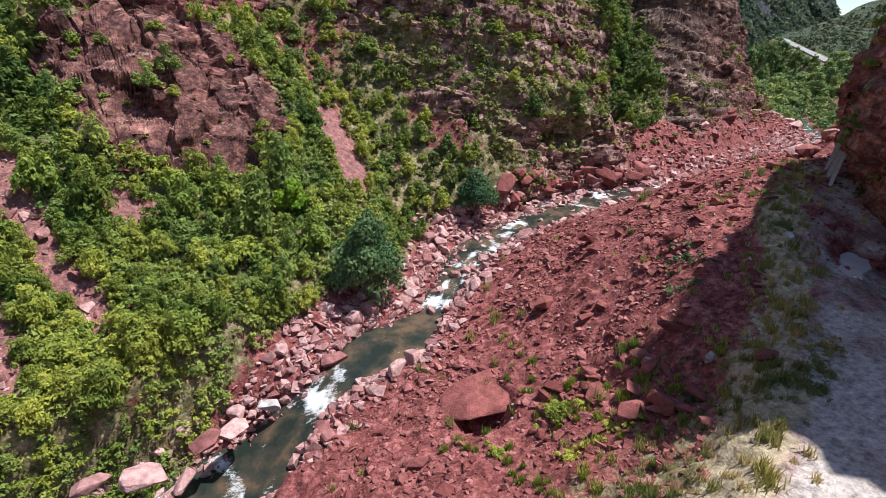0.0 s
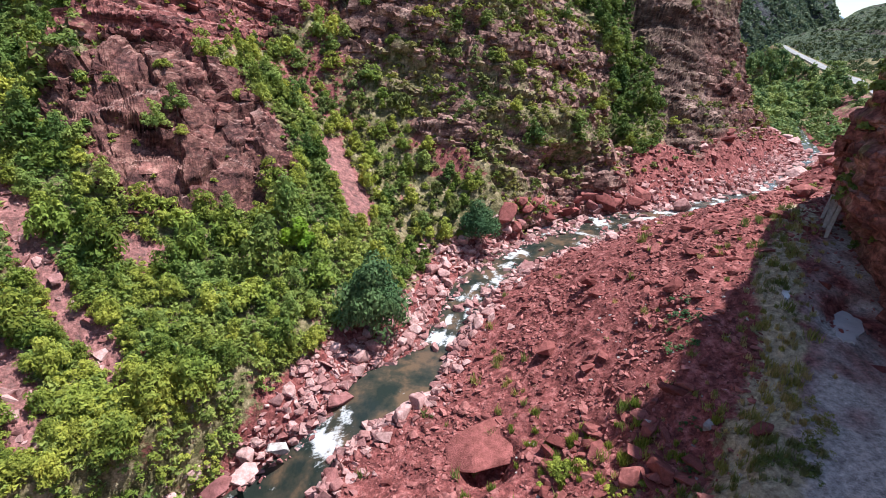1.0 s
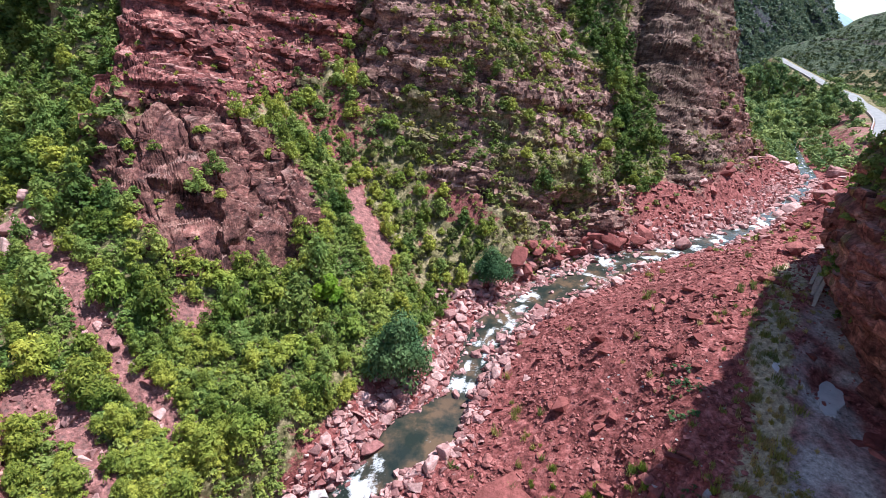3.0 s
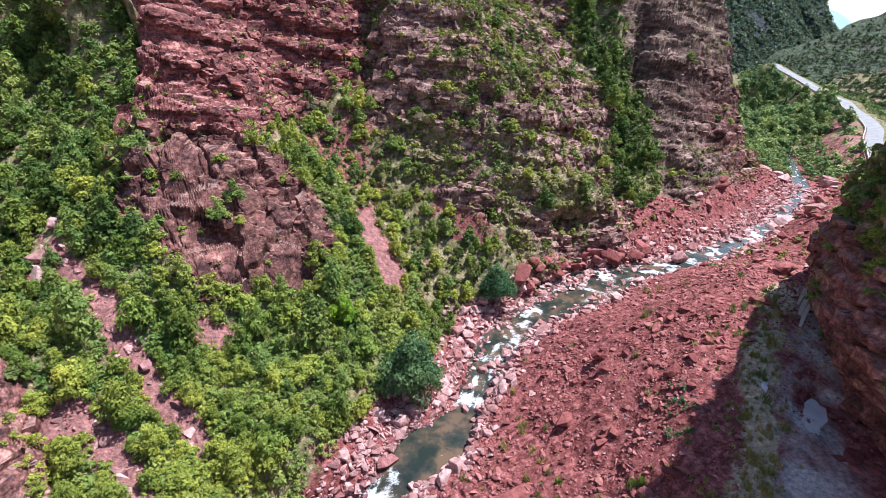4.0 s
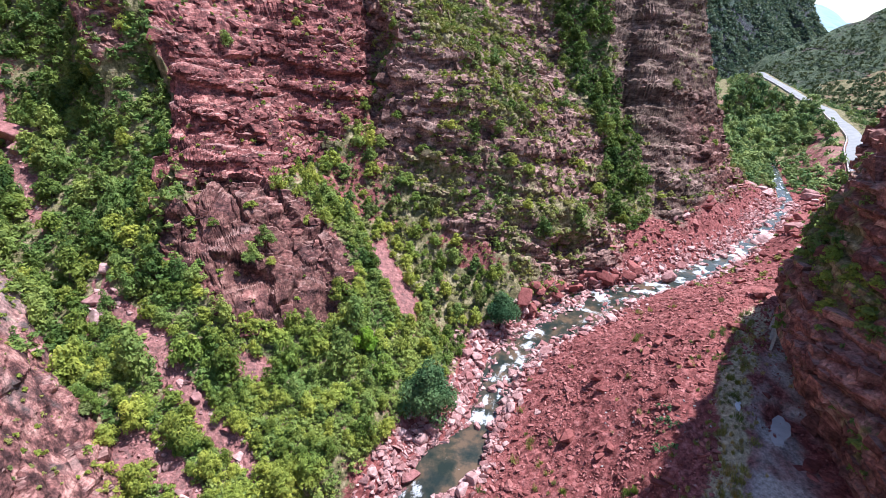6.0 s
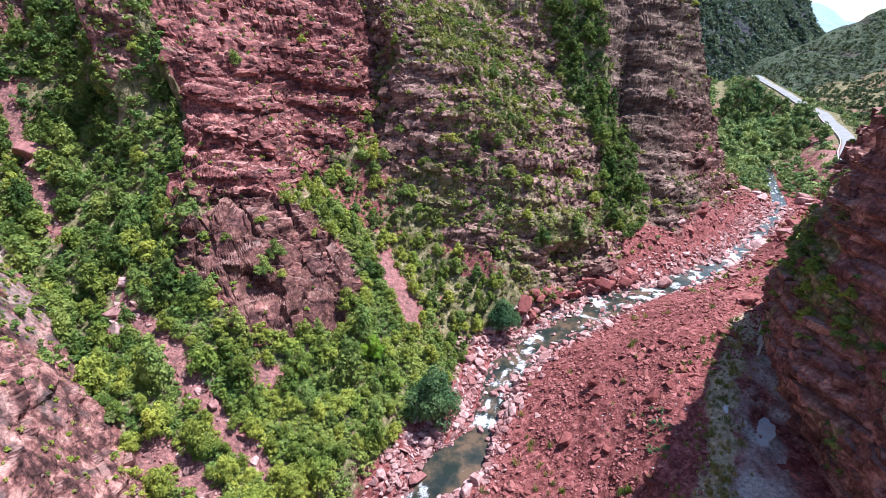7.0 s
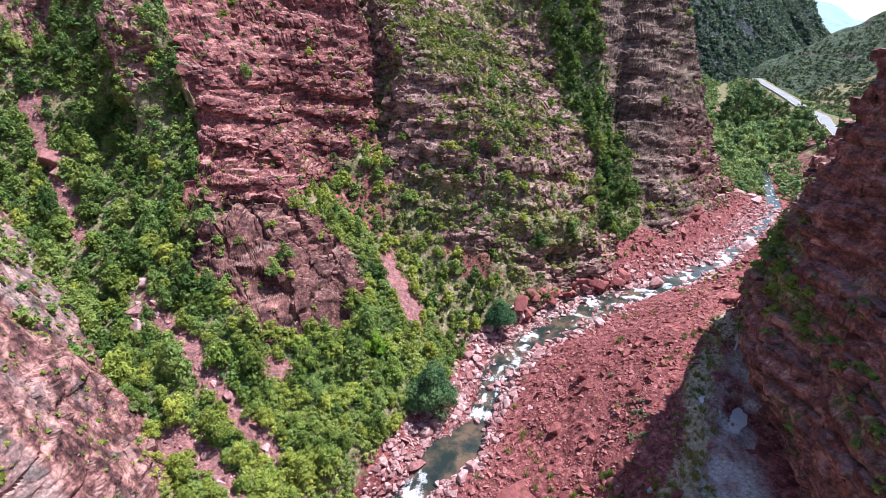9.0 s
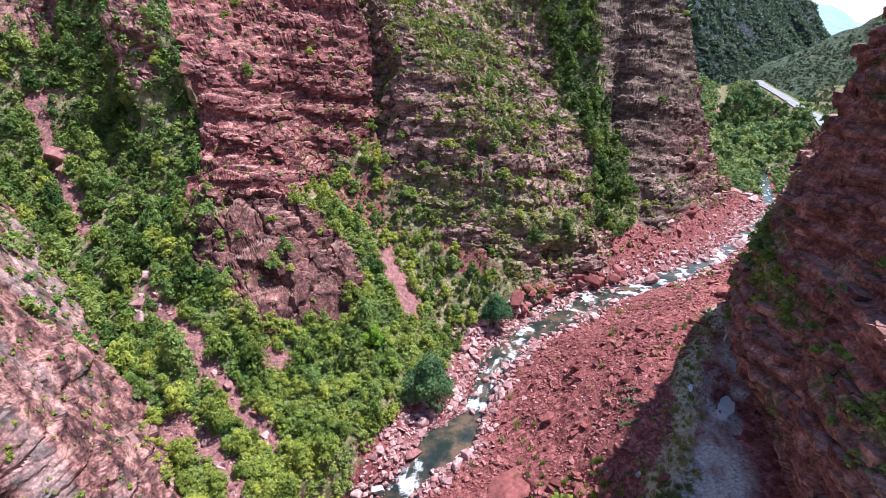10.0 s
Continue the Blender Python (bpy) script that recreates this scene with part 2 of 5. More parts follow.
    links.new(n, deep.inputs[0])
    # Blue-grey sky reflection on the upstream water is mixed into its colour.
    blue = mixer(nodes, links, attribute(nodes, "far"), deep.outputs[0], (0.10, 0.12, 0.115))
    foam_n = noise_tex(nodes, links, texco(nodes, links, (1.2, 2.6, 1), (0, 0, radians(-44))), 2.6, 9, 0.8)
    add = nodes.new("ShaderNodeMath"); add.operation = 'ADD'
    links.new(foam_n, add.inputs[0]); links.new(attribute(nodes, "foam"), add.inputs[1])
    half = nodes.new("ShaderNodeMath"); half.operation = 'MULTIPLY'; half.inputs[1].default_value = 0.5
    links.new(add.outputs[0], half.inputs[0])
    edge = ramp(nodes, [(0.47, (0, 0, 0)), (0.53, (0.55, 0.55, 0.55)), (0.62, (1, 1, 1))])
    links.new(half.outputs[0], edge.inputs[0])
    c = mixer(nodes, links, edge.outputs[0], blue, (0.78, 0.80, 0.82))
    links.new(c, bsdf.inputs["Base Color"])
    rr = nodes.new("ShaderNodeMath"); rr.operation = 'MULTIPLY_ADD'; rr.inputs[1].default_value = 0.6; rr.inputs[2].default_value = 0.07
    links.new(edge.outputs[0], rr.inputs[0]); links.new(rr.outputs[0], bsdf.inputs["Roughness"])
    bsdf.inputs["IOR"].default_value = 1.33
    bump = node(nodes, "ShaderNodeBump", Strength=0.5, Distance=0.06)
    links.new(noise_tex(nodes, links, pos, 2.4, 4, 0.6), bump.inputs["Height"])
    links.new(bump.outputs[0], bsdf.inputs["Normal"])
    return m


def mountain_material(name, bare, green, share):
    m, nodes, links, bsdf = material(name)
    pos = texco(nodes, links)
    lay = texco(nodes, links, (0.5, 0.5, 1.5), (radians(14), radians(22), 0))
    rock = ramp(nodes, [(0.38, bare[0]), (0.50, bare[1]), (0.62, bare[2])])
    links.new(noise_tex(nodes, links, lay, 0.10, 10, 0.75), rock.inputs[0])
    wood = ramp(nodes, [(0.40, green[0]), (0.60, green[1])])
    links.new(noise_tex(nodes, links, pos, 0.35, 8, 0.75), wood.inputs[0])
    edge = ramp(nodes, [(share, (0, 0, 0)), (share + 0.06, (1, 1, 1))])
    links.new(noise_tex(nodes, links, texco(nodes, links, (1, 1, 0.5)), 0.07, 10, 0.75), edge.inputs[0])
    c = mixer(nodes, links, edge.outputs[0], rock.outputs[0], wood.outputs[0])
    links.new(c, bsdf.inputs["Base Color"])
    bsdf.inputs["Roughness"].default_value = 0.95
    bump = node(nodes, "ShaderNodeBump", Strength=1.0, Distance=9.0)
    links.new(noise_tex(nodes, links, lay, 0.16, 10, 0.8), bump.inputs["Height"])
    links.new(bump.outputs[0], bsdf.inputs["Normal"])
    return m


def plain(name, low, high, scale=1.0, rough=0.85):
    m, nodes, links, bsdf = material(name)
    pos = texco(nodes, links)
    r = ramp(nodes, [(0.3, low), (0.7, high)])
    links.new(noise_tex(nodes, links, pos, scale, 8, 0.65), r.inputs[0])
    links.new(r.outputs[0], bsdf.inputs["Base Color"])
    bsdf.inputs["Roughness"].default_value = rough
    return m


M_GROUND = ground_material()
M_BOULDER = stone_material("river_boulder", (0.29, 0.115, 0.11), (0.60, 0.385, 0.365))
M_STONE = stone_material("scree_stone", (0.175, 0.049, 0.045), (0.43, 0.175, 0.16))
M_BLOCK = stone_material("red_block", (0.18, 0.050, 0.046), (0.34, 0.118, 0.106))
M_PALE = stone_material("pale_stone", (0.34, 0.30, 0.29), (0.5, 0.46, 0.45))
M_WATER = water_material()
M_LEAF = leaf_material("leaf_green", (0.115, 0.165, 0.035), (0.42, 0.46, 0.10), 0.30)
M_LEAF_DARK = leaf_material("leaf_dark", (0.10, 0.165, 0.05), (0.33, 0.40, 0.12), 0.32)
# Shade of the gully beside the pillar is put into this leaf colour.
M_LEAF_SHADED = leaf_material("leaf_shaded", (0.055, 0.10, 0.028), (0.21, 0.28, 0.07), 0.35)
M_WILLOW = leaf_material("leaf_willow", (0.055, 0.115, 0.055), (0.12, 0.205, 0.095), 0.2)
M_BRIGHT = leaf_material("leaf_bright", (0.20, 0.32, 0.03), (0.28, 0.42, 0.05), 0.35)
M_DRY = leaf_material("leaf_dry", (0.12, 0.15, 0.045), (0.33, 0.32, 0.12), 0.3)
M_BARK = plain("bark", (0.05, 0.038, 0.028), (0.13, 0.10, 0.08), 8)
M_ASPHALT = plain("pale_road", (0.20, 0.195, 0.20), (0.31, 0.30, 0.30), 0.6)
# Rock and woods of the far wall, tinted bluish for haze.
M_MOUNT = mountain_material("hazy_mountain_wall", ((0.030, 0.032, 0.045), (0.075, 0.073, 0.088), (0.15, 0.14, 0.15)), ((0.026, 0.052, 0.045), (0.095, 0.135, 0.095)), 0.45)
M_HILL = mountain_material("scrubby_hill", ((0.06, 0.05, 0.045), (0.13, 0.11, 0.09), (0.25, 0.20, 0.16)), ((0.05, 0.08, 0.04), (0.16, 0.20, 0.105)), 0.40)
# Pale silt, made paler so the base colour holds the sky's reflection.
M_PUDDLE = plain("puddle_silt_and_sky", (0.46, 0.43, 0.43), (0.62, 0.585, 0.58), 1.4, 0.03)
M_PLANK = plain("weathered_timber", (0.22, 0.20, 0.18), (0.42, 0.39, 0.36), 6.0)
M_STRAW = leaf_material("straw", (0.36, 0.31, 0.16), (0.62, 0.54, 0.33), 0.5)
M_FARLEAF = leaf_material("leaf_far", (0.085, 0.15, 0.065), (0.36, 0.44, 0.18), 0.3)
M_SCRUBLEAF = leaf_material("leaf_hill_scrub", (0.05, 0.08, 0.04), (0.13, 0.16, 0.085), 0.2)
# Leaf colour of the far wall, with the same haze blue mixed in.
M_FARSCRUB = leaf_material("leaf_mountain_hazy", (0.07, 0.11, 0.09), (0.20, 0.25, 0.175), 0.25)
# Aerial haze is painted in: pale blue stands for the veil of distance.
M_FAR_HAZE = plain("far_mountain_haze", (0.20, 0.30, 0.38), (0.26, 0.36, 0.44), 0.004)


# ---- the gorge: u runs upstream along the river, d to the left of it ----
TURN = radians(44)
CU, SU = math.cos(TURN), math.sin(TURN)


def to_xy(u, v):
    return CU * u - SU * v, SU * u + CU * v + 34.0


def to_uv(x, y):
    return CU * x + SU * (y - 34.0), -SU * x + CU * (y - 34.0)


def river_v(u):
    return glide(u, [-80, -40, -22, -15, -7, 0, 5, 10, 15, 25, 34, 54, 68, 85, 97, 115, 150],
                 [-9, -6, -3.5, -2.2, -1.0, -0.1, 2.0, 1.6, -0.4, -1.2, -3.4, -5.2, -6.3, -6.5, -3, 3, 17])


def river_z(u):
    return glide(u, [-80, -30, -16, -13, -9, -3, 0, 5, 10, 15, 25, 60, 100, 150],
                 [-8.5, -6.2, -4.8, -3.2, -1.5, -1.0, -0.2, 0.8, 1.5, 2.2, 2.9, 3.0, 3.3, 5])


def river_half(u):
    return glide(u, [-80, -16, -12, -7, -2, 3, 10, 20, 34, 54, 70, 100, 150],
                 [2.6, 3.2, 1.7, 2.5, 1.6, 1.9, 2.8, 3.2, 2.7, 2.0, 1.5, 1.1, 1.1])


def stream_c(u):
    """How far the water runs to the left of the valley line."""
    return glide(u, [-80, -16, -10, -5, 0, 5, 10, 15, 22, 30, 40, 54, 70, 82, 150], [0, 0, -0.5, -1.2, -0.5, -0.5, 0.3, 1.2, 0.6, -1.2, -2.2, -3.0, -1.2, 0, 0])


def region(u, d, pts, soft=0.7):
    """1 inside an outline in the plan, 0 outside."""
    best, odd = np.full(u.shape, 1e9), np.zeros(u.shape, bool)
    for (a, b), (e, f) in zip(pts, pts[1:] + pts[:1]):
        du, dd = e - a, f - b
        t = np.clip(((u - a) * du + (d - b) * dd) / (du * du + dd * dd), 0, 1)
        best = np.minimum(best, np.hypot(u - a - t * du, d - b - t * dd))
        if f != b:
            odd ^= ((b > d) != (f > d)) & (u < a + (d - b) * du / (f - b))
    return smooth(-soft, soft, np.where(odd, best, -best))


def line_gap(u, d, lines):
    """Distance to the nearest of some lines in the plan."""
    best = np.full(np.shape(u), 1e9)
    for pts in lines:
        for (a, b), (e, f) in zip(pts, pts[1:]):
            du, dd = e - a, f - b
            t = np.clip(((u - a) * du + (d - b) * dd) / (du * du + dd * dd), 0, 1)
            best = np.minimum(best, np.hypot(u - a - t * du, d - b - t * dd))
    return best


UPPER = [(-4, 62), (-8.5, 47), (-10.5, 41), (-12.7, 36.2), (-15.9, 35.8), (-16.6, 32.5), (-13.7, 28.2), (-10.0, 24.5), (-5.5, 25.5), (0.5, 29.0), (7.7, 28.0), (13.5, 33), (18, 42.2), (31, 70)]
CRAG = [(-17.7, 30.6), (-15.8, 33.2), (-5.1, 23.7), (-3.6, 20.2), (-2.6, 18.5), (-4.4, 15.0), (-8.5, 14.9), (-13.3, 16.7), (-16.6, 18.4), (-17.6, 23.0), (-18.3, 26.8)]
BUTT = [(31, 70), (18, 43), (13, 33.5), (9.2, 25.1), (9.6, 21.3), (10.8, 17.8), (10.8, 14.9), (11.5, 13), (14.6, 8.4), (14.9, 6.8), (16.6, 3.6), (27, 3.0), (30.5, 3.4), (34.1, 6.1), (42.1, 14.5),
        (46.2, 19.9), (49.6, 28.1), (55.9, 35.7), (70, 62)]
PILLAR = [(76, 62), (60.6, 28.2), (54.6, 21.8), (51.2, 15.7), (42.9, 8.4), (41.4, 6.3), (44.6, 3.8), (62, 3.6), (80.5, 5.2), (90, 8), (92, 16), (95, 62)]
SPIRE = [(-13.5, 50), (-11.5, 48.5), (-8.5, 50), (-6.5, 58), (-11.5, 58)]
RED_STRIP = [(1.0, 18.9), (3.8, 17.6), (3.0, 13.2), (2.6, 11.0), (-0.8, 10.2), (-0.5, 12.7), (0.7, 16.2)]
GULLIES = [[(-24.0, 70), (-25.0, 59), (-25.2, 53), (-25.8, 44)], [(-22.7, 32.2), (-24.2, 29.9), (-22.8, 25), (-22.5, 21), (-22.2, 17.7), (-21.7, 13.9), (-20.6, 9.5)],
           [(-24.4, 32), (-25.4, 27.6)], [(-27.0, 17.0), (-25.8, 15.0), (-25.2, 12.5), (-25.3, 8.5)], [(-17.4, 16.0), (-15.6, 14.0)]]


# left wall: height at fixed distances from the river, station by station
LEFT_D = [6, 11, 16, 22, 30, 42]
LEFT = [(-80, 1, 3, 6, 9, 13, 18), (-25, 0.2, 2.5, 5, 9, 12, 15.5), (-17, 0.8, 4.2, 7.5, 12, 17.5, 21.5), (-10, 2, 5, 8, 14, 23, 34),
        (-4, 2.2, 6.5, 10, 16.5, 23, 35), (3, 2.5, 6.5, 10.5, 14.5, 21, 35), (10, 5, 8.5, 12.5, 18, 26, 37),
        (15, 6, 11.5, 17.5, 23.5, 30, 38), (20, 10.5, 16, 20.5, 27, 34, 43), (26, 12, 17.5, 23, 28.5, 35, 44),
        (32, 8.5, 14, 20, 26, 32, 41), (42, 9, 12.5, 17, 23.5, 30, 39), (54, 12.5, 17.5, 21.5, 26, 31.5, 40),
        (60, 10.5, 17, 26.5, 34, 39, 47), (70, 9, 16, 29, 42, 50, 60), (79, 7.5, 13, 27, 45, 54, 64), (86, 5, 7, 10, 14, 20, 30)]
RIGHT_D = [2, 6, 10, 14, 18, 22, 26]
RIGHT = [(-80, -6, -3.5, -1, 1.5, 4, 5.5, 6), (-25, -4.5, -2.5, -0.6, 1.4, 3.4, 5.2, 6.2), (-6, -0.6, 0.0, 0.9, 2.2, 4.2, 6.8, 7.0),
         (0, 0.5, 1.6, 3.0, 4.9, 7.4, 7.6, 7.5), (6, 1.6, 3.0, 4.8, 6.8, 8.8, 9.4, 8.0), (12, 2.6, 4.6, 7.1, 9.6, 10.5, 9.9, 9.5),
         (20, 3.6, 5.2, 7.6, 9.8, 10.1, 10, 10), (30, 3.6, 4.8, 6.6, 8.6, 9.8, 10, 10.5), (42, 3.6, 4.6, 5.6, 6.8, 8.2, 9.5, 11),
         (54, 3.6, 5.4, 9.0, 10.8, 11.5, 12.5, 14), (62, 3.5, 5.4, 9.2, 11.0, 11.8, 12.6, 14), (72, 3.4, 4.8, 7.6, 9.4, 10.5, 11.4, 13), (92, 3.2, 4.0, 5.0, 6.0, 7.0, 8, 9), (112, 2.6, 3, 3.2, 3.2, 3.4, 4, 5), (150, 2, 2, 2, 2, 2, 3, 3)]


def profile(u, table, dist, d):
    knots = np.array([[*row[1:]] for row in table], float)
    z = glide(u, [row[0] for row in table], knots)
    out = np.zeros(u.shape)
    d = np.maximum(d, 0)
    xs = np.array(dist, float)
    i = np.clip(np.searchsorted(xs, d) - 1, 0, len(xs) - 2)
    t = np.clip((d - xs[i]) / (xs[i + 1] - xs[i]), 0, 1)
    za = np.take_along_axis(z, i[..., None], -1)[..., 0]
    zb = np.take_along_axis(z, i[..., None] + 1, -1)[..., 0]
    return za + (zb - za) * t, z[..., 0], z[..., -1]


def height(u, d):
    """Height of the ground before its rock relief."""
    zr, hw = river_z(u), river_half(u)
    left, l0, l9 = profile(u, LEFT, LEFT_D, d)
    c = stream_c(u)
    left = np.where(d < 6, zr + 0.35 + (l0 - zr - 0.35) * np.clip((d - c - hw) / (6 - c - hw), 0, 1) ** 1.25, left)
    deep = smooth(-3, -11, u)
    left = np.where(d > 42, l9 + (d - 42) * (0.72 - 0.34 * deep) + 0.95 * deep * np.clip(d - 66, 0, 200), left)
    slab = np.clip(-28.7 - u - 0.8 * vnoise(d * 0.2, 0, 0, 5) - 0.14 * np.clip(d - 42, 0, 20), 0, 60)
    left = left + np.minimum(slab * 2.2, 15 + slab * 0.5) * smooth(4, 12, d)
    r = -d
    right, r0, r9 = profile(u, RIGHT, RIGHT_D, r)
    right = np.where(r < 2, zr + 0.2 + (r0 - zr - 0.2) * np.clip((r - hw) / np.maximum(2.6 - hw, 0.4), 0, 1), right)
    right = np.where(r > 26, r9 + (r - 26) * np.where(u > 30, 0.5, 0.05), right)
    z = np.where(d > np.minimum(c, 0), left, right)
    bed = zr - 0.7 + 0.5 * (np.abs(d - c) / hw) ** 2
    k = smooth(0.85, 1.25, np.abs(d - c) / hw)
    return bed * (1 - k) + z * k


def bearing(u, d):
    """Sideways per metre ahead, seen from over the track: the wall's buttresses and gullies run along it."""
    x, y = to_xy(u, d + river_v(u))
    return (x + 3) / np.maximum(y + 8, 5)


def masks(u, d, z):
    """rock, dull, veg, soil, gravel, straw, crag: what covers the ground."""
    n1, n2 = fbm(u * 0.16, d * 0.16, 0, 4, 11), fbm(u * 0.5, d * 0.5, 0, 3, 12)
    uu, dd = u + 1.2 * n2 + 0.8 * n1, d + 1.2 * fbm(u * 0.4, d * 0.4, 3, 3, 13)
    crag = region(uu, dd, CRAG)
    upper = region(uu, dd, UPPER)
    butt = region(uu, dd, BUTT) * (1 - upper)
    pillar = region(uu, dd, PILLAR) * (1 - butt)
    slab = smooth(-28.6, -29.4, u + 0.8 * n1 + 0.14 * np.clip(d - 42, 0, 20)) * smooth(2, 5, d)
    far_left = np.clip(region(uu, dd, SPIRE) + region(uu, dd, [(-24, 75), (-17, 74), (-14, 92), (-24, 96)]), 0, 1)
    rock = np.clip(crag + upper + butt + pillar + slab + far_left, 0, 1)
    dull = np.clip(0.2 * slab + 0.62 * butt + 0.85 * pillar + 0.2 * crag + 0.3 * far_left, 0, 1)
    dull = dull * (1 - 0.8 * pillar * smooth(56, 66, u) * smooth(17, 10, d))
    right = smooth(0, -1, d - np.minimum(stream_c(u), 0))
    bank = smooth(6.0, 3.0, d - 1.2 * n1) * (1 - right) * smooth(90, 82, u)
    strip = region(u + n1, d + n2, RED_STRIP, 0.5)
    strip = np.maximum(strip, smooth(1.15, 0.5, line_gap(u + 0.8 * n2, d, GULLIES) + 0.9 * n1))
    talus = box(u, 30, 80, 3) * box(d, 1.5, 7.0, 1.5)
    soil = np.clip(right + bank + strip + talus + 0.6 * (1 - rock), 0, 1) * (1 - np.clip(rock - strip, 0, 1))
    slope = region(uu, dd, [(0, 28), (13, 32), (9.5, 20), (14.5, 7), (10, 6), (2, 6.5), (-2, 12), (-3, 19)])
    veg = 0.72 + 0.3 * n1 - 0.14 * slope
    shelf = smooth(2.2, 0.4, line_gap(uu, dd, [[(-15.5, 31.5), (-10.5, 26.5), (-6, 23.6)], [(-4, 25), (1, 27.5), (8, 28.5)]]))
    for m, k in ((crag, 0.20 + 0.25 * n1), (upper, 0.20 + 0.3 * n1), (butt, 0.52 + 0.45 * n1), (pillar, 0.34 + 0.4 * n1), (slab, 0.30 + 0.25 * n1), (far_left, 0.4),
                 (bank, 0.26), (talus, 0.26 + 0.2 * n1), (strip, 0.0)):
        veg = veg * (1 - m) + k * m
    veg = veg + 0.35 * shelf * smooth(-0.15, 0.1, n1)
    track_v = glide(u, [-60, -12, 0, 6, 12, 20, 40], [-30, -25.5, -23.0, -21.5, -20.2, -19.4, -18.5])
    off = d + river_v(u) - track_v + 0.9 * n1 + 0.7 * n2
    verge = right * (np.exp(-((off - 2.0) / 0.9) ** 2) * 0.28 + box(off, 1.5, 5, 1.0) * 0.05) * smooth(22, 12, u)
    near_verge = right * smooth(0, -7, u) * box(off, 0.5, 8, 1.5) * 0.20
    veg = veg * (1 - right) + right * (0.20 + 0.06 * smooth(-12, -20, d) + 0.25 * n2) + verge + near_verge
    ruts = np.exp(-((off + 0.1) / 0.4) ** 2) + np.exp(-((off + 1.9) / 0.4) ** 2)
    gravel = right * np.clip(box(off, -3.2, 1.0, 0.7) * (0.34 + 1.5 * n2 + 0.3 * ruts + 0.85 * smooth(2, -5, u)), 0, 1)
    gravel = gravel + slab * np.clip(0.05 + 0.5 * n2 + 0.4 * n1, 0, 0.3) + 0.14 * strip * (1 - right)
    veg = veg * (1 - gravel * right)
    veg[d < -30] = 0.75
    straw = right * ((1.15 + 0.5 * n2) * np.exp(-((off - 1.9) / 0.95) ** 2) * smooth(26, 14, u) + 0.35 * box(off, 0.6, 7.0, 1.2) * smooth(-1, -8, u)) - 0.2 * (1 - right)
    return rock, dull, veg, soil, gravel, straw, crag, upper, pillar, slab


def terrace(h, step, lo=0.40, hi=0.86):
    """Steps of rock: how far above the even slope each layer stands."""
    f = np.floor(h / step)
    return (f + smooth(lo, hi, h / step - f)) * step - h


def bedding(u, v, z):
    """Height measured across the tilted beds."""
    return z + 0.13 * u - 0.10 * v + 1.3 * fbm(u * 0.07, v * 0.07, z * 0.07, 3, 31)


def joint_blocks(p, q, r, seed, crack):
    """Broken blocks: how far each stands out, and the open joints round it."""
    value, gap = cells(p, q, r, seed)
    return (value - 0.5) * smooth(0.0, 0.14, gap) - crack * (1 - smooth(0.0, 0.12, gap))


def relief(u, v, z, diagonal, column):
    """Jointed rock: how far each broken block stands out of the face."""
    bed = bedding(u, v, z)
    x = CU * u - SU * v
    tilted = 0.8 * z + 0.55 * x + 0.8 * fbm(u * 0.15, v * 0.15, z * 0.15, 3, 34)
    lay = bed * (1 - diagonal) + tilted * diagonal
    w = 0.30 * fbm(u * 0.5, v * 0.5, z * 0.5, 2, 32) + 0.05 * vnoise(u * 2.1, v * 2.1, z * 2.1, 33)
    wide = 1 + 0.4 * (1 - diagonal) + 0.3 * column
    out = (1.3 + 0.5 * diagonal) * joint_blocks(u / (6.5 - diagonal) + w, v / (6.5 - diagonal), lay / (2.2 + 1.2 * diagonal), 40, 0.3) * (1 - 0.5 * column)
    out = out + 0.45 * joint_blocks(u / (2.4 * wide) + w, v / (2.4 * wide), lay / (0.8 + 0.8 * diagonal) + 0.3 * w, 50, 0.45)
    return out + (0.16 - 0.06 * diagonal) * joint_blocks(u / (0.95 * wide), v / (0.95 * wide), lay / 0.5 + w, 60, 0.4)


def steps(parts):
    out = [np.arange(a, b, s) for a, b, s in parts]
    return np.concatenate(out)


GU = steps([(-75, -45, 1.0), (-45, -29, 0.17), (-29, 34, 0.18), (34, 90, 0.32), (90, 150, 1.2)])
GD = steps([(-90, -32, 2.0), (-32, -20, 0.26), (-20, 4, 0.24), (4, 42, 0.075), (42, 75, 0.3), (75, 150, 2.5)])
U, D = np.meshgrid(GU, GD, indexing="ij")
Z0 = height(U, D)
V = D + river_v(U)
ROCK, DULL, VEG, SOIL, GRAVEL, STRAW, CRAGGY, CLIFFY, COLUMN, SLAB = masks(U, D, Z0)
BARE = line_gap(U, D, GULLIES)
gu = np.gradient(Z0, GU, axis=0)
gd = np.gradient(Z0, GD, axis=1)
inv = 1 / np.sqrt(1 + gu ** 2 + gd ** 2)
NU, NV, NZ = -gu * inv, -gd * inv, inv
crag_bulge = 1.4 * region(U, D, CRAG, 2.5)
undercut = -3.4 * np.exp(-((U - 22.5) / 4.0) ** 2 - ((Z0 - 8.8) / 1.8) ** 2) * smooth(2, 4, D)
B = bearing(U, D)
chimney = -5.0 * np.exp(-((B + 0.13) / 0.03) ** 2) * smooth(25, 30, D)
gully = -3.0 * np.exp(-((B + 0.555 + 0.05 * fbm(D * 0.2, U * 0.2, 0, 3, 88)) / 0.03) ** 2) * smooth(34, 42, D) * smooth(60, 50, D) - 2.0 * np.exp(-((B - 0.35) / 0.018) ** 2) * smooth(5, 9, D)
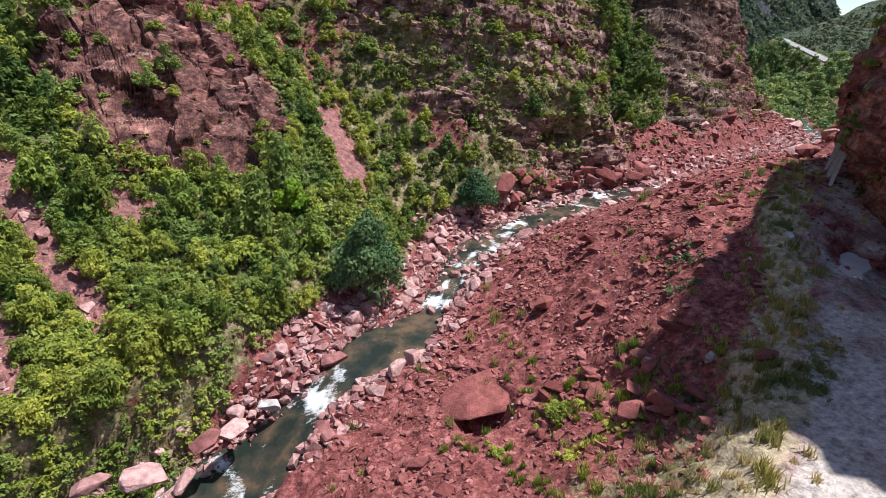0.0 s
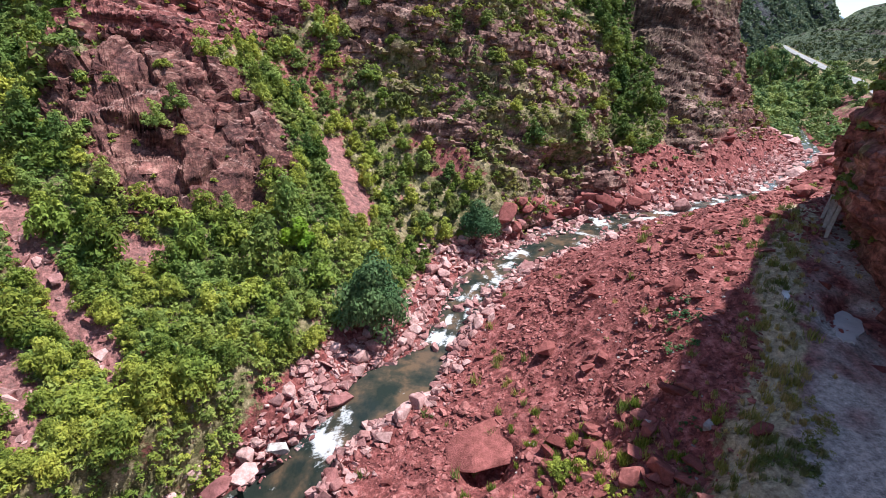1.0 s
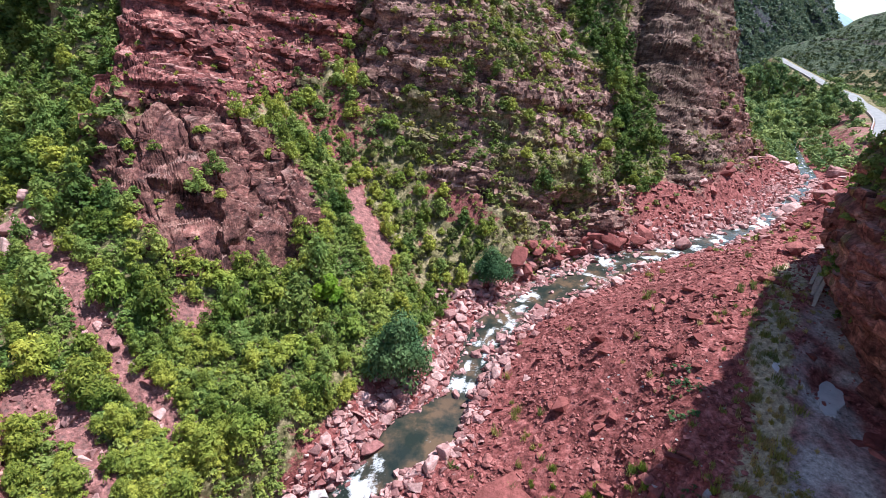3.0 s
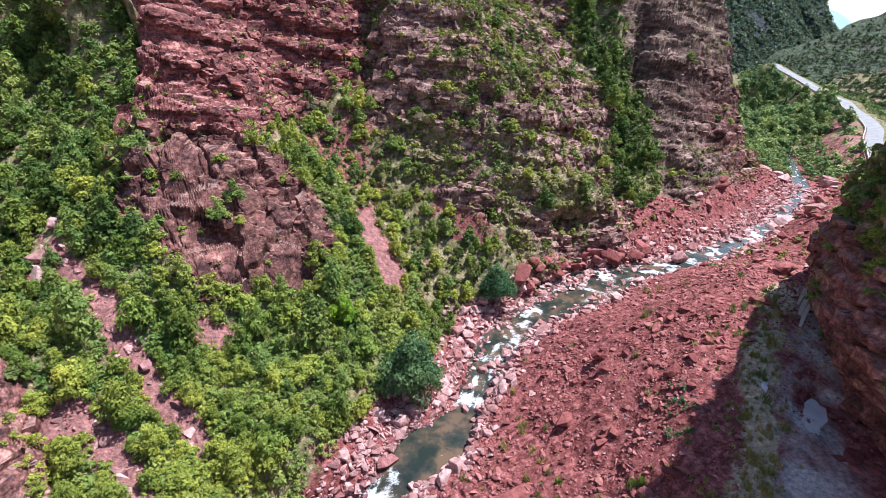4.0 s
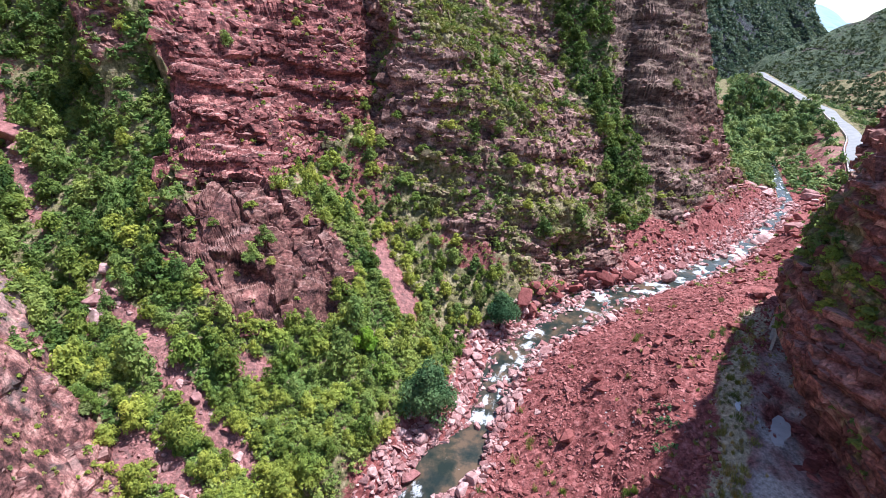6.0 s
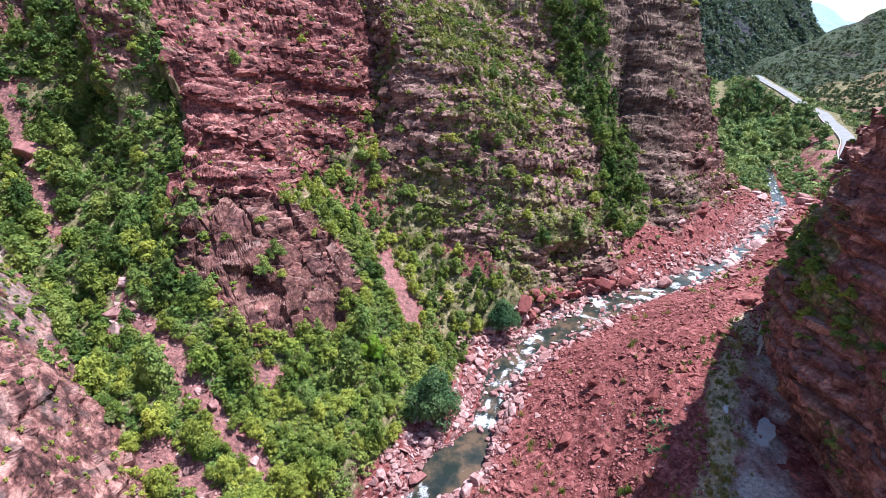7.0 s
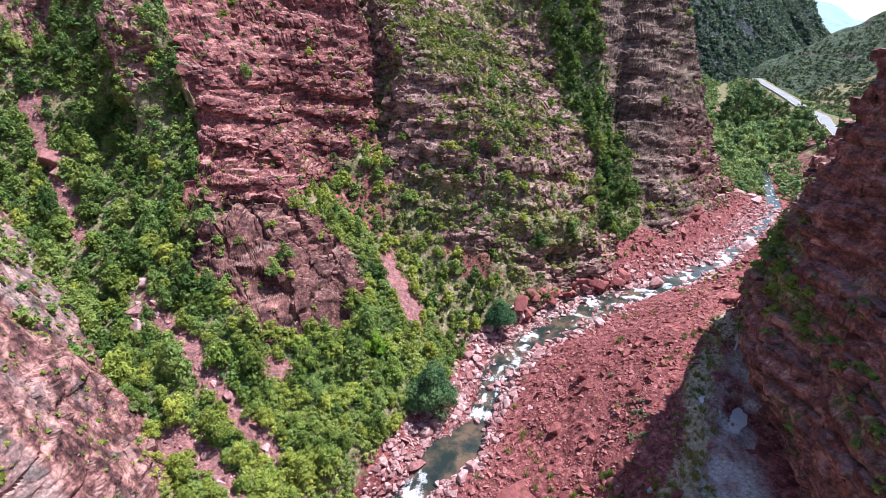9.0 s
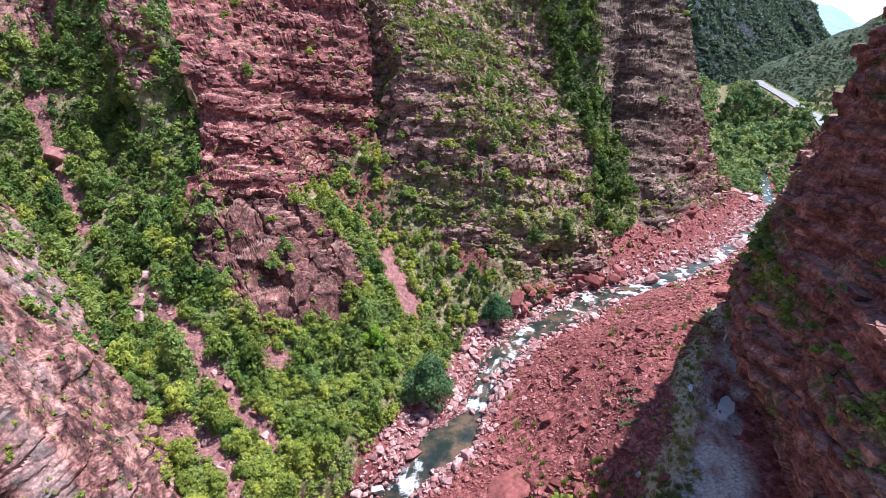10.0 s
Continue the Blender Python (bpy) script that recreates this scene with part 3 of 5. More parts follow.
ledge = 1.0 * np.sin(2 * np.pi * (Z0 + 0.10 * U + 2.5 * fbm(U * 0.07, V * 0.07, 0, 3, 84)) / 6.5) * smooth(9, 12, Z0)
OUT = 1.5 * fbm(U * 0.10, V * 0.10, Z0 * 0.10, 3, 70)
BED1 = bedding(U, V, Z0) + 0.9 * fbm(U * 0.25, V * 0.25, Z0 * 0.25, 3, 71)
BED2 = bedding(U, V, Z0) + 0.4 * fbm(U * 0.5, V * 0.5, Z0 * 0.5, 2, 72)
niches = sum(-deep * np.exp(-((U - u0) / w) ** 2 - ((D - d0) / (0.8 * w)) ** 2) for u0, d0, w, deep in ((-6.7, 33.4, 0.9, 2.6), (-12.6, 29.6, 1.0, 2.4), (-10.6, 27.6, 0.8, 2.0), (-5.4, 21.4, 1.2, 1.5)))
offset = niches + ROCK * OUT * (1 - 0.55 * SLAB) * (1 - 0.35 * COLUMN) + crag_bulge + undercut + chimney + gully
TRACK = box(V - glide(U, [-60, -12, 0, 6, 12, 20, 40], [-30, -25.5, -23.0, -21.5, -20.2, -19.4, -18.5]), -4, 1.6, 0.8) * (D < 0)
offset += (1 - ROCK) * (1 - 0.8 * TRACK) * (0.35 * fbm(U * 0.35, V * 0.35, 0, 4, 80)) * smooth(0.5, 4, np.abs(D))
scree = smooth(-1.5, -4, D) * smooth(-26, -20, D) * (1 - GRAVEL) * (1 - 0.8 * TRACK)
offset += scree * (0.16 * fbm(U * 1.1, V * 1.1, 0, 4, 81) + 0.10 * vnoise(U * 2.3, V * 2.3, 0, 82))
spire = 6.0 * region(U, D, SPIRE, 1.6)
offset += spire
STEP = ROCK * smooth(2, 6, D) * (1 - SLAB) * (1 - 0.9 * CRAGGY) * (0.66 + 0.36 * COLUMN)
PUDDLES = ((19.6, 21.0, 1.7, 0.6, 3, "long muddy puddle in the wheel rut"), (17.4, 22.6, 0.6, 0.2, 8, "small puddle on the track"))
PU, PV = U + NU * offset, V + NV * offset
PB = Z0 + NZ * offset + 0.6 * STEP * ledge
POOLS = []
for x, y, long, wide, seed, label in PUDDLES:
    pu, pv = to_uv(x, y)
    zc = float(PB[np.argmin(np.abs(GU - pu)), np.argmin(np.abs(GD - (pv - float(river_v(np.array(pu))))))])
    k = smooth(1.9, 0.9, ((U - pu) / (long * 1.2)) ** 2 + ((V - pv) / (wide * 1.3)) ** 2)
    PB = PB * (1 - k) + (zc - 0.10) * k
    POOLS.append((x, y, zc - 0.04, long, wide, seed, label))
hu_, hv_ = to_uv(2.4, 19.5)
PB = PB - 1.2 * smooth(1.6, 0.4, np.hypot((U - hu_) / 1.2, V - hv_))


def grid_mesh(name, x, y, z, mat, attrs=(), flip=False, shade=False):
    n, m = x.shape
    co = np.stack([x, y, z], -1).reshape(-1, 3)
    idx = np.arange(n * m).reshape(n, m)
    q = np.stack([idx[:-1, :-1], idx[1:, :-1], idx[1:, 1:], idx[:-1, 1:]], -1).reshape(-1, 4)
    if flip:
        q = q[:, ::-1]
    me = bpy.data.meshes.new(name)
    me.vertices.add(len(co)); me.vertices.foreach_set("co", co.ravel())
    me.loops.add(q.size); me.loops.foreach_set("vertex_index", q.ravel())
    me.polygons.add(len(q)); me.polygons.foreach_set("loop_start", np.arange(0, q.size, 4))
    me.polygons.foreach_set("use_smooth", np.full(len(q), shade))
    for key, value in attrs:
        me.attributes.new(key, 'FLOAT', 'POINT').data.foreach_set("value", np.ascontiguousarray(value, dtype=np.float32).ravel())
    me.update(); me.validate()
    me.materials.append(mat)
    return new(name, me)


def soup(name, co, faces, mat, parent=None, shade=False):
    """A mesh of triangles or quads from arrays."""
    co, faces = np.asarray(co, float), np.asarray(faces)
    me = bpy.data.meshes.new(name)
    k = faces.shape[1]
    me.vertices.add(len(co)); me.vertices.foreach_set("co", co.ravel())
    me.loops.add(faces.size); me.loops.foreach_set("vertex_index", faces.ravel())
    me.polygons.add(len(faces)); me.polygons.foreach_set("loop_start", np.arange(0, faces.size, k))
    me.polygons.foreach_set("use_smooth", np.full(len(faces), shade))
    me.update(); me.validate()
    me.materials.append(mat)
    ob = new(name, me)
    if parent:
        ob.parent = parent
    return ob




FINE_D = np.unique(np.concatenate([GD, np.arange(4, 60, 0.02)]))


def finer(arr):
    """The same column of values at closer distances."""
    return np.stack([np.interp(FINE_D, GD, row) for row in arr])


def even_rows(arrays, rows):
    """Lay the rows of each column evenly along the rock's own profile, so that steep faces are as fine as flat ones."""
    pu, pv, pz = arrays[:3]
    run = np.sqrt(np.diff(pu, axis=1) ** 2 + np.diff(pv, axis=1) ** 2 + np.diff(pz, axis=1) ** 2)
    mid = 0.5 * (FINE_D[1:] + FINE_D[:-1])
    fine = np.interp(mid, [-90, -33, -31, -21, -19, 3, 5, 41, 44, 74, 78, 150], [2, 2, 0.26, 0.26, 0.24, 0.24, 0.17, 0.17, 0.6, 0.7, 2.5, 2.5])
    run = run / fine
    soft = run.copy()
    for k in range(1, 3):
        soft[k:] += run[:-k]
        soft[:-k] += run[k:]
    total = np.concatenate([np.zeros((len(GU), 1)), np.cumsum(soft, axis=1)], axis=1)
    total /= total[:, -1:]
    want = np.linspace(0, 1, rows)
    out = [np.empty((len(GU), rows)) for _ in arrays]
    for i in range(len(GU)):
        for k, arr in enumerate(arrays):
            out[k][i] = np.interp(want, total[i], arr[i])
    return out


FZ = finer(PB) + finer(STEP) * (1.05 * terrace(finer(BED1), 3.3, 0.50, 0.92) + 0.7 * terrace(finer(BED2), 1.25, 0.55, 0.95))
EU, EV, EZ, E1, E2, E3, E4, E5, ER, EN1, EN2, ED, EC, EP, ES = even_rows([finer(PU), finer(PV), FZ] + [finer(a) for a in (DULL, VEG, SOIL, GRAVEL, STRAW, ROCK, NU, NV, D, CRAGGY, COLUMN, SLAB)], 560)


def normals_of(x, y, z, blur):
    """Smoothed upward normals of a grid."""
    p = np.stack([x, y, z], -1)
    n = np.cross(np.gradient(p, axis=0), np.gradient(p, axis=1))
    n *= np.where(n[..., 2:] < 0, -1, 1)
    n /= np.linalg.norm(n, axis=-1, keepdims=True) + 1e-9
    for axis in (0, 1):
        for _ in range(blur):
            n = 0.5 * n + 0.25 * np.roll(n, 1, axis) + 0.25 * np.roll(n, -1, axis)
    return n / (np.linalg.norm(n, axis=-1, keepdims=True) + 1e-9)


INNER = (ER > 0.3) & (GU[:, None] > -44) & (GU[:, None] < 92) & (ED > 2) & (ED < 100)
for axis, times, where in ((0, 3, INNER), (1, 1, INNER), (0, 1, INNER * (EP > 0.3))):
    for _ in range(times):
        EU, EV, EZ = (a + 0.25 * where * (np.roll(a, 1, axis) + np.roll(a, -1, axis) - 2 * a) for a in (EU, EV, EZ))
EN = normals_of(EU, EV, EZ, 6)
BLOCKY = ER * relief(EU, EV, EZ, EC, EP) * (0.85 - 0.45 * ES) * smooth(90, 70, ED)
EU, EV, EZ = EU + EN[..., 0] * BLOCKY, EV + EN[..., 1] * BLOCKY, EZ + EN[..., 2] * BLOCKY
EX, EY = to_xy(EU, EV)
# Last value darkens rock: weathering on the crag, painted shade on the pillar.
GROUND = tagged(grid_mesh("ground", EX, EY, EZ, M_GROUND, (("dull", E1), ("veg", E2), ("soil", E3), ("gravel", E4), ("straw", E5), ("massive", np.maximum(ES, 0.7 * EC)), ("varnish_shade", 0.75 * EC + 1.0 * EP)), shade=True),
       "red rock gorge with scrub slopes and scree", "ground", kind="structure")
GROUND.data.polygons.foreach_set("use_smooth", (ER[:-1, :-1] < 0.5).ravel())


def on_ground(u, d):
    """Place on the ground at (u, d)."""
    i = int(np.clip(np.searchsorted(GU, u), 1, len(GU) - 1))
    j = int(np.clip(np.searchsorted(ED[i], d), 1, ED.shape[1] - 1))
    return float(EX[i, j]), float(EY[i, j]), float(EZ[i, j])


# water
WU = steps([(-70, -30, 0.6), (-30, 60, 0.18), (60, 140, 0.5)])
WT = np.linspace(-1, 1, 26)
WUU, WTT = np.meshgrid(WU, WT, indexing="ij")
foam = 0.25 + 0.62 * fbm(WUU * 0.9, WTT * 3.0, 0, 4, 90) + 0.10 * smooth(12, 30, WUU) - 0.05 * smooth(45, 65, WUU)
for at, long, side, much in ((-17.5, 0.8, 0.3, 0.5), (-11.6, 1.3, 0.2, 0.75), (-0.6, 1.9, 0.1, 0.75), (4.6, 1.3, 0.1, 0.6), (9.6, 1.0, -0.2, 0.6), (12.6, 0.9, 0.3, 0.55),
                             (18.5, 1.2, 0, 0.45), (25, 1.5, 0, 0.45), (31, 1.5, 0, 0.45), (40, 2, 0, 0.4), (50, 2, 0, 0.4), (62, 2, 0, 0.35)):
    foam = foam + much * 0.55 * np.exp(-((WUU - at - 0.6 * WTT) / long) ** 2 - ((WTT - side) / 0.42) ** 2)
foam = foam - 0.25 * box(WUU, -9.5, -2.6, 0.5) - 0.2 * box(WUU, -16, -13.5, 0.5)
wd = WTT * (river_half(WUU) * 1.2)
wz = river_z(WUU) + 0.02 + 0.10 * np.clip(foam, 0, 1) * fbm(WUU * 1.6, wd * 1.6, 0, 3, 91)
wx, wy = to_xy(WUU, wd + river_v(WUU) + stream_c(WUU))
# The far value weights the painted sky reflection upstream.
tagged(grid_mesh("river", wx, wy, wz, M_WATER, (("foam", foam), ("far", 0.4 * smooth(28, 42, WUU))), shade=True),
       "shallow mountain stream with white rapids between boulders", "stream", kind="structure")

# ---- the cliff beside the track ----
BASE = [(14, -14), (16, -2), (18.2, 8), (19.9, 13), (21.3, 17.5), (21.6, 21), (22.4, 25.2), (24.2, 28.8), (27.6, 33), (31.5, 36.5), (36, 38), (44, 38), (54, 34)]
bs = np.array(BASE, float)
blen = np.concatenate([[0], np.cumsum(np.hypot(*np.diff(bs, axis=0).T))])
CS = np.arange(0, blen[-1], 0.22)
CH = np.concatenate([np.arange(-2.5, 31, 0.18), np.arange(31, 70, 1.0)])
S, HH = np.meshgrid(CS, CH, indexing="ij")
cb = glide(CS, blen, bs)
tang = np.gradient(cb, CS, axis=0)
tang /= np.linalg.norm(tang, axis=1)[:, None]
outw = np.stack([-tang[:, 1], tang[:, 0]], 1)
crest = glide(CS, [0, 15, 22, 27.8, 32.4, 36, 39.0, 40.8, 44.2, 49.2, 54.2, 60, 90], [18, 18, 19.5, 24, 32.3, 34, 30, 25, 17.5, 21.5, 18, 12, 10])[:, None]
face = glide(HH, [-3, 0, 3, 6, 9, 12, 17, 23, 30], [0.2, 0, 0.3, 0.9, 0.5, -0.3, -1.5, -3.0, -3.6]) + 1.2 * np.exp(-((S - 34) / 4.0) ** 2 - ((HH - 6.5) / 2.6) ** 2)
back = np.clip(HH - crest, 0, None)
h = np.minimum(HH, crest) + 0.35 * back
stand = face - 1.1 * back
z = h + 7.4 + 0.05 * np.clip(S - 30, 0, 40)
bx, by = cb[:, None, 0], cb[:, None, 1]
cx, cy = bx + outw[:, None, 0] * stand, by + outw[:, None, 1] * stand
ru, rv = to_uv(cx, cy)
rel = 0.75 * relief(ru + 200, rv, z, 0 * z, 0 * z) + 0.9 * fbm(ru * 0.1, rv * 0.1, z * 0.1, 3, 73)
rel = rel * smooth(-2.5, 1.0, HH)
cx, cy = cx + outw[:, None, 0] * rel, cy + outw[:, None, 1] * rel
layers = terrace(bedding(ru + 200, rv, z), 1.4, 0.2, 0.8)
cx, cy = cx - outw[:, None, 0] * layers * 0.5, cy - outw[:, None, 1] * layers * 0.5
z = z + 0.2 * rel
nn = fbm(S * 0.2, HH * 0.2, 0, 4, 95)
cveg = 0.30 + 0.35 * np.exp(-((HH - 11.5 - 3 * nn) / 1.8) ** 2) + 0.5 * smooth(-1, 4, back) + 0.35 * nn
tagged(grid_mesh("cliff", cx, cy, z, M_GROUND, (("dull", 0.25 + 0.5 * smooth(0.0, 0.3, nn)), ("veg", cveg), ("soil", 0.25 + 0 * z), ("gravel", 0 * z), ("straw", -0.3 + 0 * z)), flip=True),
       "dark red bedded rock cliff overhanging the track", "cliff", kind="structure")
CLIFF = (cx, cy, z)



# ---- jointed blocks that stand proud of the rock faces ----
def block_shape(seed):
    """A split block: six uneven faces and a broken corner, front towards +y."""
    r = np.random.RandomState(seed)
    pts = [np.array((a, b, c)) * 0.5 + r.uniform(-0.12, 0.12, 3) for a in (-1, 1) for b in (-1, 1) for c in (-1, 1)]
    k = 2 + r.randint(2) * 4 + r.randint(2)
    corner = pts.pop(k)
    for axis in range(3):
        q = corner.copy()
        q[axis] *= r.uniform(0.1, 0.6)
        pts.append(q)
    bm = bmesh.new()
    for q in pts:
        bm.verts.new(q)
    bmesh.ops.convex_hull(bm, input=bm.verts)
    bmesh.ops.delete(bm, geom=[v for v in bm.verts if not v.link_faces], context='VERTS')
    bmesh.ops.triangulate(bm, faces=bm.faces)
    bm.verts.index_update()
    co, tri = np.array([v.co[:] for v in bm.verts]), np.array([[v.index for v in f.verts] for f in bm.faces])
    bm.free()
    return co, tri


BLOCKS = [block_shape(900 + k) for k in range(12)]


def block_points(rng, k, place, front, size):
    """Corners of one block: bedded along the tilted layers, its front turned outwards."""
    n = Vector((CU * 0.13 + SU * 0.10, SU * 0.13 - CU * 0.10, 1)) + Vector(rng.normal(size=3) * 0.10)
    y = Vector(front).normalized()
    x = y.cross(n).normalized()
    n = x.cross(y)
    axes = np.array([x[:], y[:], n[:]])
    return (BLOCKS[k][0] * size) @ axes + place


def rock_blocks(name, places, fronts, widths, attrs, rng, label, parent=None, each=0, flatness=(0.35, 0.95), proud=(0.04, 0.26)):
    """Blocks in the rock face: the first ones single parts of the ground, the rest one mesh."""
    cos, tris, vals, base = [], [], [], 0
    for i in range(len(places)):
        k = rng.randint(len(BLOCKS))
        w = widths[i]
        size = np.array((w * rng.uniform(0.7, 1.3), w * rng.uniform(0.6, 1.0), w * rng.uniform(*flatness) * (0.45 if fronts[i][2] == 0 else 1.0)))
        a = rng.normal(0, 0.35)
        f = np.array(fronts[i])
        f[:2] /= np.hypot(*f[:2]) + 1e-6
        f = np.array((f[0] * math.cos(a) - f[1] * math.sin(a), f[0] * math.sin(a) + f[1] * math.cos(a), f[2] * rng.uniform(0.2, 1.1)))
        f /= np.linalg.norm(f)
        out = rng.uniform(*proud) * w * (0.4 if fronts[i][2] == 0 else 1.0) - size[1] / 2
        co = block_points(rng, k, np.array(places[i]) + f * out, f, size)
        val = np.repeat(np.array(attrs[i])[None], len(co), 0)
        if i < each:
            ob = soup("rock_block", co - np.array(places[i]), BLOCKS[k][1], M_GROUND, parent)
            ob.location = places[i]
            for q, key in enumerate(("dull", "veg", "soil", "gravel", "straw", "loose")):
                ob.data.attributes.new(key, 'FLOAT', 'POINT').data.foreach_set("value", val[:, q].astype(np.float32))
            continue
        cos.append(co); tris.append(BLOCKS[k][1] + base); vals.append(val)
        base += len(co)
    ob = soup(name, np.concatenate(cos), np.concatenate(tris), M_GROUND)
    vals = np.concatenate(vals)
    for q, key in enumerate(("dull", "veg", "soil", "gravel", "straw", "loose")):
        ob.data.attributes.new(key, 'FLOAT', 'POINT').data.foreach_set("value", np.ascontiguousarray(vals[:, q], dtype=np.float32))
    return tagged(ob, label, "rock", kind="stuff")


def cell_area(x, y, z):
    p = np.stack([x, y, z], -1)
    return np.linalg.norm(np.cross(p[1:, :-1] - p[:-1, :-1], p[:-1, 1:] - p[:-1, :-1]), axis=-1)


brng = np.random.RandomState(61)
area = cell_area(EX, EY, EZ)
c = (slice(0, -1), slice(0, -1))
EB = bearing(EU, EV - river_v(EU))
weight = area * smooth(0.35, 0.7, ER[c]) * (ED[c] > 3) * (ED[c] < 80) * (EU[c] > -45) * (EU[c] < 92) * (EZ[c] < 75)
weight = weight * (1 - 0.6 * smooth(40, 60, ED[c])) * (1 - 0.97 * ES[c]) * (1 - 0.6 * EP[c]) * (1 - 0.6 * EC[c])
weight = weight * (0.35 + 1.3 * smooth(-0.15, 0.2, fbm(EU[c] * 0.13, EZ[c] * 0.13, ED[c] * 0.13, 3, 63)))
flatw = np.cumsum(weight.ravel()); flatw /= flatw[-1]
for count, lo, hi, each, name, label in ((1300, 0.8, 2.0, 290, "rock_ledges", "split red rock blocks stepping out of the wall"),
                                         (6000, 0.3, 0.95, 0, "rock_rubble", "small broken red rock pieces in the wall")):
    idx = np.searchsorted(flatw, brng.rand(count))
    ii, jj = np.unravel_index(idx, weight.shape)
    if each:
        near = np.hypot(EX[ii, jj] + 4, EY[ii, jj] - 5)
        order = np.argsort(near)
        ii, jj = ii[order], jj[order]
    fx_, fy_ = CU * EN1[ii, jj] - SU * EN2[ii, jj], SU * EN1[ii, jj] + CU * EN2[ii, jj]
    pil = EP[ii, jj] > 0.5
    fx_, fy_ = np.where(pil, -0.30, fx_), np.where(pil, -0.95, fy_)
    places = np.stack([EX[ii, jj], EY[ii, jj], EZ[ii, jj]], 1)
    widths = lo + (hi - lo) * brng.rand(count) ** 2
    widths = np.where(pil, widths * 0.6, widths)
    at = np.stack([E1[ii, jj], E2[ii, jj] - 0.10, 0 * fx_, 0 * fx_, 0 * fx_ - 0.3, 0 * fx_ + 1], 1)
    lean = np.where(pil, 0.0, np.clip(1 / np.maximum(np.hypot(fx_, fy_), 0.35) * np.sqrt(np.clip(1 - fx_ ** 2 - fy_ ** 2, 0, 1)), 0, 1.5))
    rock_blocks(name, places, np.stack([fx_, fy_, lean], 1), widths, at, brng, label, GROUND, each, proud=(0.02, 0.16))
area = cell_area(cx, cy, z) * (HH[:-1, :-1] > 0.5) * (back[:-1, :-1] < 3) * (S[:-1, :-1] > 12)
flatw = np.cumsum(area.ravel()); flatw /= flatw[-1]
idx = np.searchsorted(flatw, brng.rand(900))
ii, jj = np.unravel_index(idx, area.shape)
at = np.stack([0.3 + 0 * ii, cveg[ii, jj] - 0.15, 0.15 + 0 * ii, 0 * ii, -0.3 + 0 * ii, 1 + 0 * ii], 1)
rock_blocks("cliff_blocks", np.stack([cx[ii, jj], cy[ii, jj], z[ii, jj]], 1), np.concatenate([outw[ii], np.full((900, 1), 0.1)], 1), 0.4 + 1.3 * brng.rand(900) ** 2, at, brng,
            "dark red rock blocks jutting from the cliff", flatness=(0.3, 0.8), proud=(0.02, 0.2))
# ---- far valley ----
FU = steps([(80, 330, 3.0), (330, 900, 12), (900, 4500, 100)])
FV = steps([(-2500, -300, 80), (-300, -60, 8), (-60, 160, 3.0), (160, 500, 10), (500, 3500, 100)])
F1, F2 = np.meshgrid(FU, FV, indexing="ij")


def valley_axis(u):
    return glide(u, [70, 97, 115, 146, 197, 229, 300, 600, 4500], [-6.4, -2, 5, 19, 42, 52, 75, 170, 1400])


def valley_z(u, v):
    fd = v - valley_axis(u)
    z = 2.6 + 0.05 * np.clip(u - 95, 0, 160) + 0.01 * np.clip(u - 255, 0, 4000)
    z = z + np.clip(fd - 5, 0, 40) * 0.5 * smooth(84, 110, u)
    z = z + np.clip(-fd - 4, 0, 16) * 0.22 + np.clip(-fd - 26, 0, 200) * 0.16
    return z + 1.6 * fbm(u * 0.06, v * 0.06, 0, 4, 97) * smooth(4, 14, np.abs(fd))


fz = valley_z(F1, F2) - 2.0 * smooth(92, 82, F1) - 0.07 * np.clip(F1 - 330, 0, None)
fx, fy = to_xy(F1, F2)
far_veg = 0.66 + 0.3 * fbm(F1 * 0.08, F2 * 0.08, 0, 4, 98)
tagged(grid_mesh("far_ground", fx, fy, fz, M_GROUND, (("straw", -0.3 + 0 * fz), ("dull", 0.5 + 0 * fz), ("veg", far_veg), ("soil", 0.6 + 0 * fz), ("gravel", 0 * fz))),
       "scrub-covered valley floor far upstream", "valley", kind="structure")


def ridge_mesh(name, bears, near, far, low, crest, mat, label, rough, nb=220, nr=120, veg=0.6, dull=0.6, soil=0.2, gullies=0.0):
    """A mountain side between two distances, its crest given along the bearing."""
    bb = np.linspace(bears[0], bears[-1], nb)
    tt = np.concatenate([np.linspace(0, 1, nr), [1.05, 1.15, 1.3]])
    Bm, Tm = np.meshgrid(bb, tt, indexing="ij")
    top = glide(Bm, bears, crest)
    yy = near + (far - near) * Tm
    xx = -3 + Bm * (yy + 8)
    k = np.minimum(Tm, 1) ** 1.15
    zz = low + (top - low) * k - np.clip(Tm - 1, 0, 1) * (top - low) * 1.5
    r = rough * (fbm(xx * 1.6 / (rough * 6), yy * 0.8 / (rough * 6), zz * 0.5 / (rough * 6), 5, 120) + 0.5 * np.abs(vnoise(xx * 0.6 / rough / 3, yy * 0.1 / rough, 0, 121)))
    zz = zz + r * smooth(0, 0.1, Tm)
    rib = np.abs(vnoise(xx / 26 + zz / 50, zz / 120, 0, 122)) + 0.5 * np.abs(vnoise(xx / 11 + zz / 30, zz / 60, 0, 123)) + 0.2 * np.abs(vnoise(xx / 5 + zz / 14, zz / 30, 0, 124))
    yy = yy + gullies * rib
    v = veg + 0.35 * fbm(xx / 14, yy / 14, zz / 8, 4, 125)
    return tagged(grid_mesh(name, xx, yy, zz, mat, (("dull", dull + 0 * zz), ("veg", v), ("soil", soil + 0 * zz), ("gravel", 0 * zz)), flip=True), label, "mountain", kind="structure")


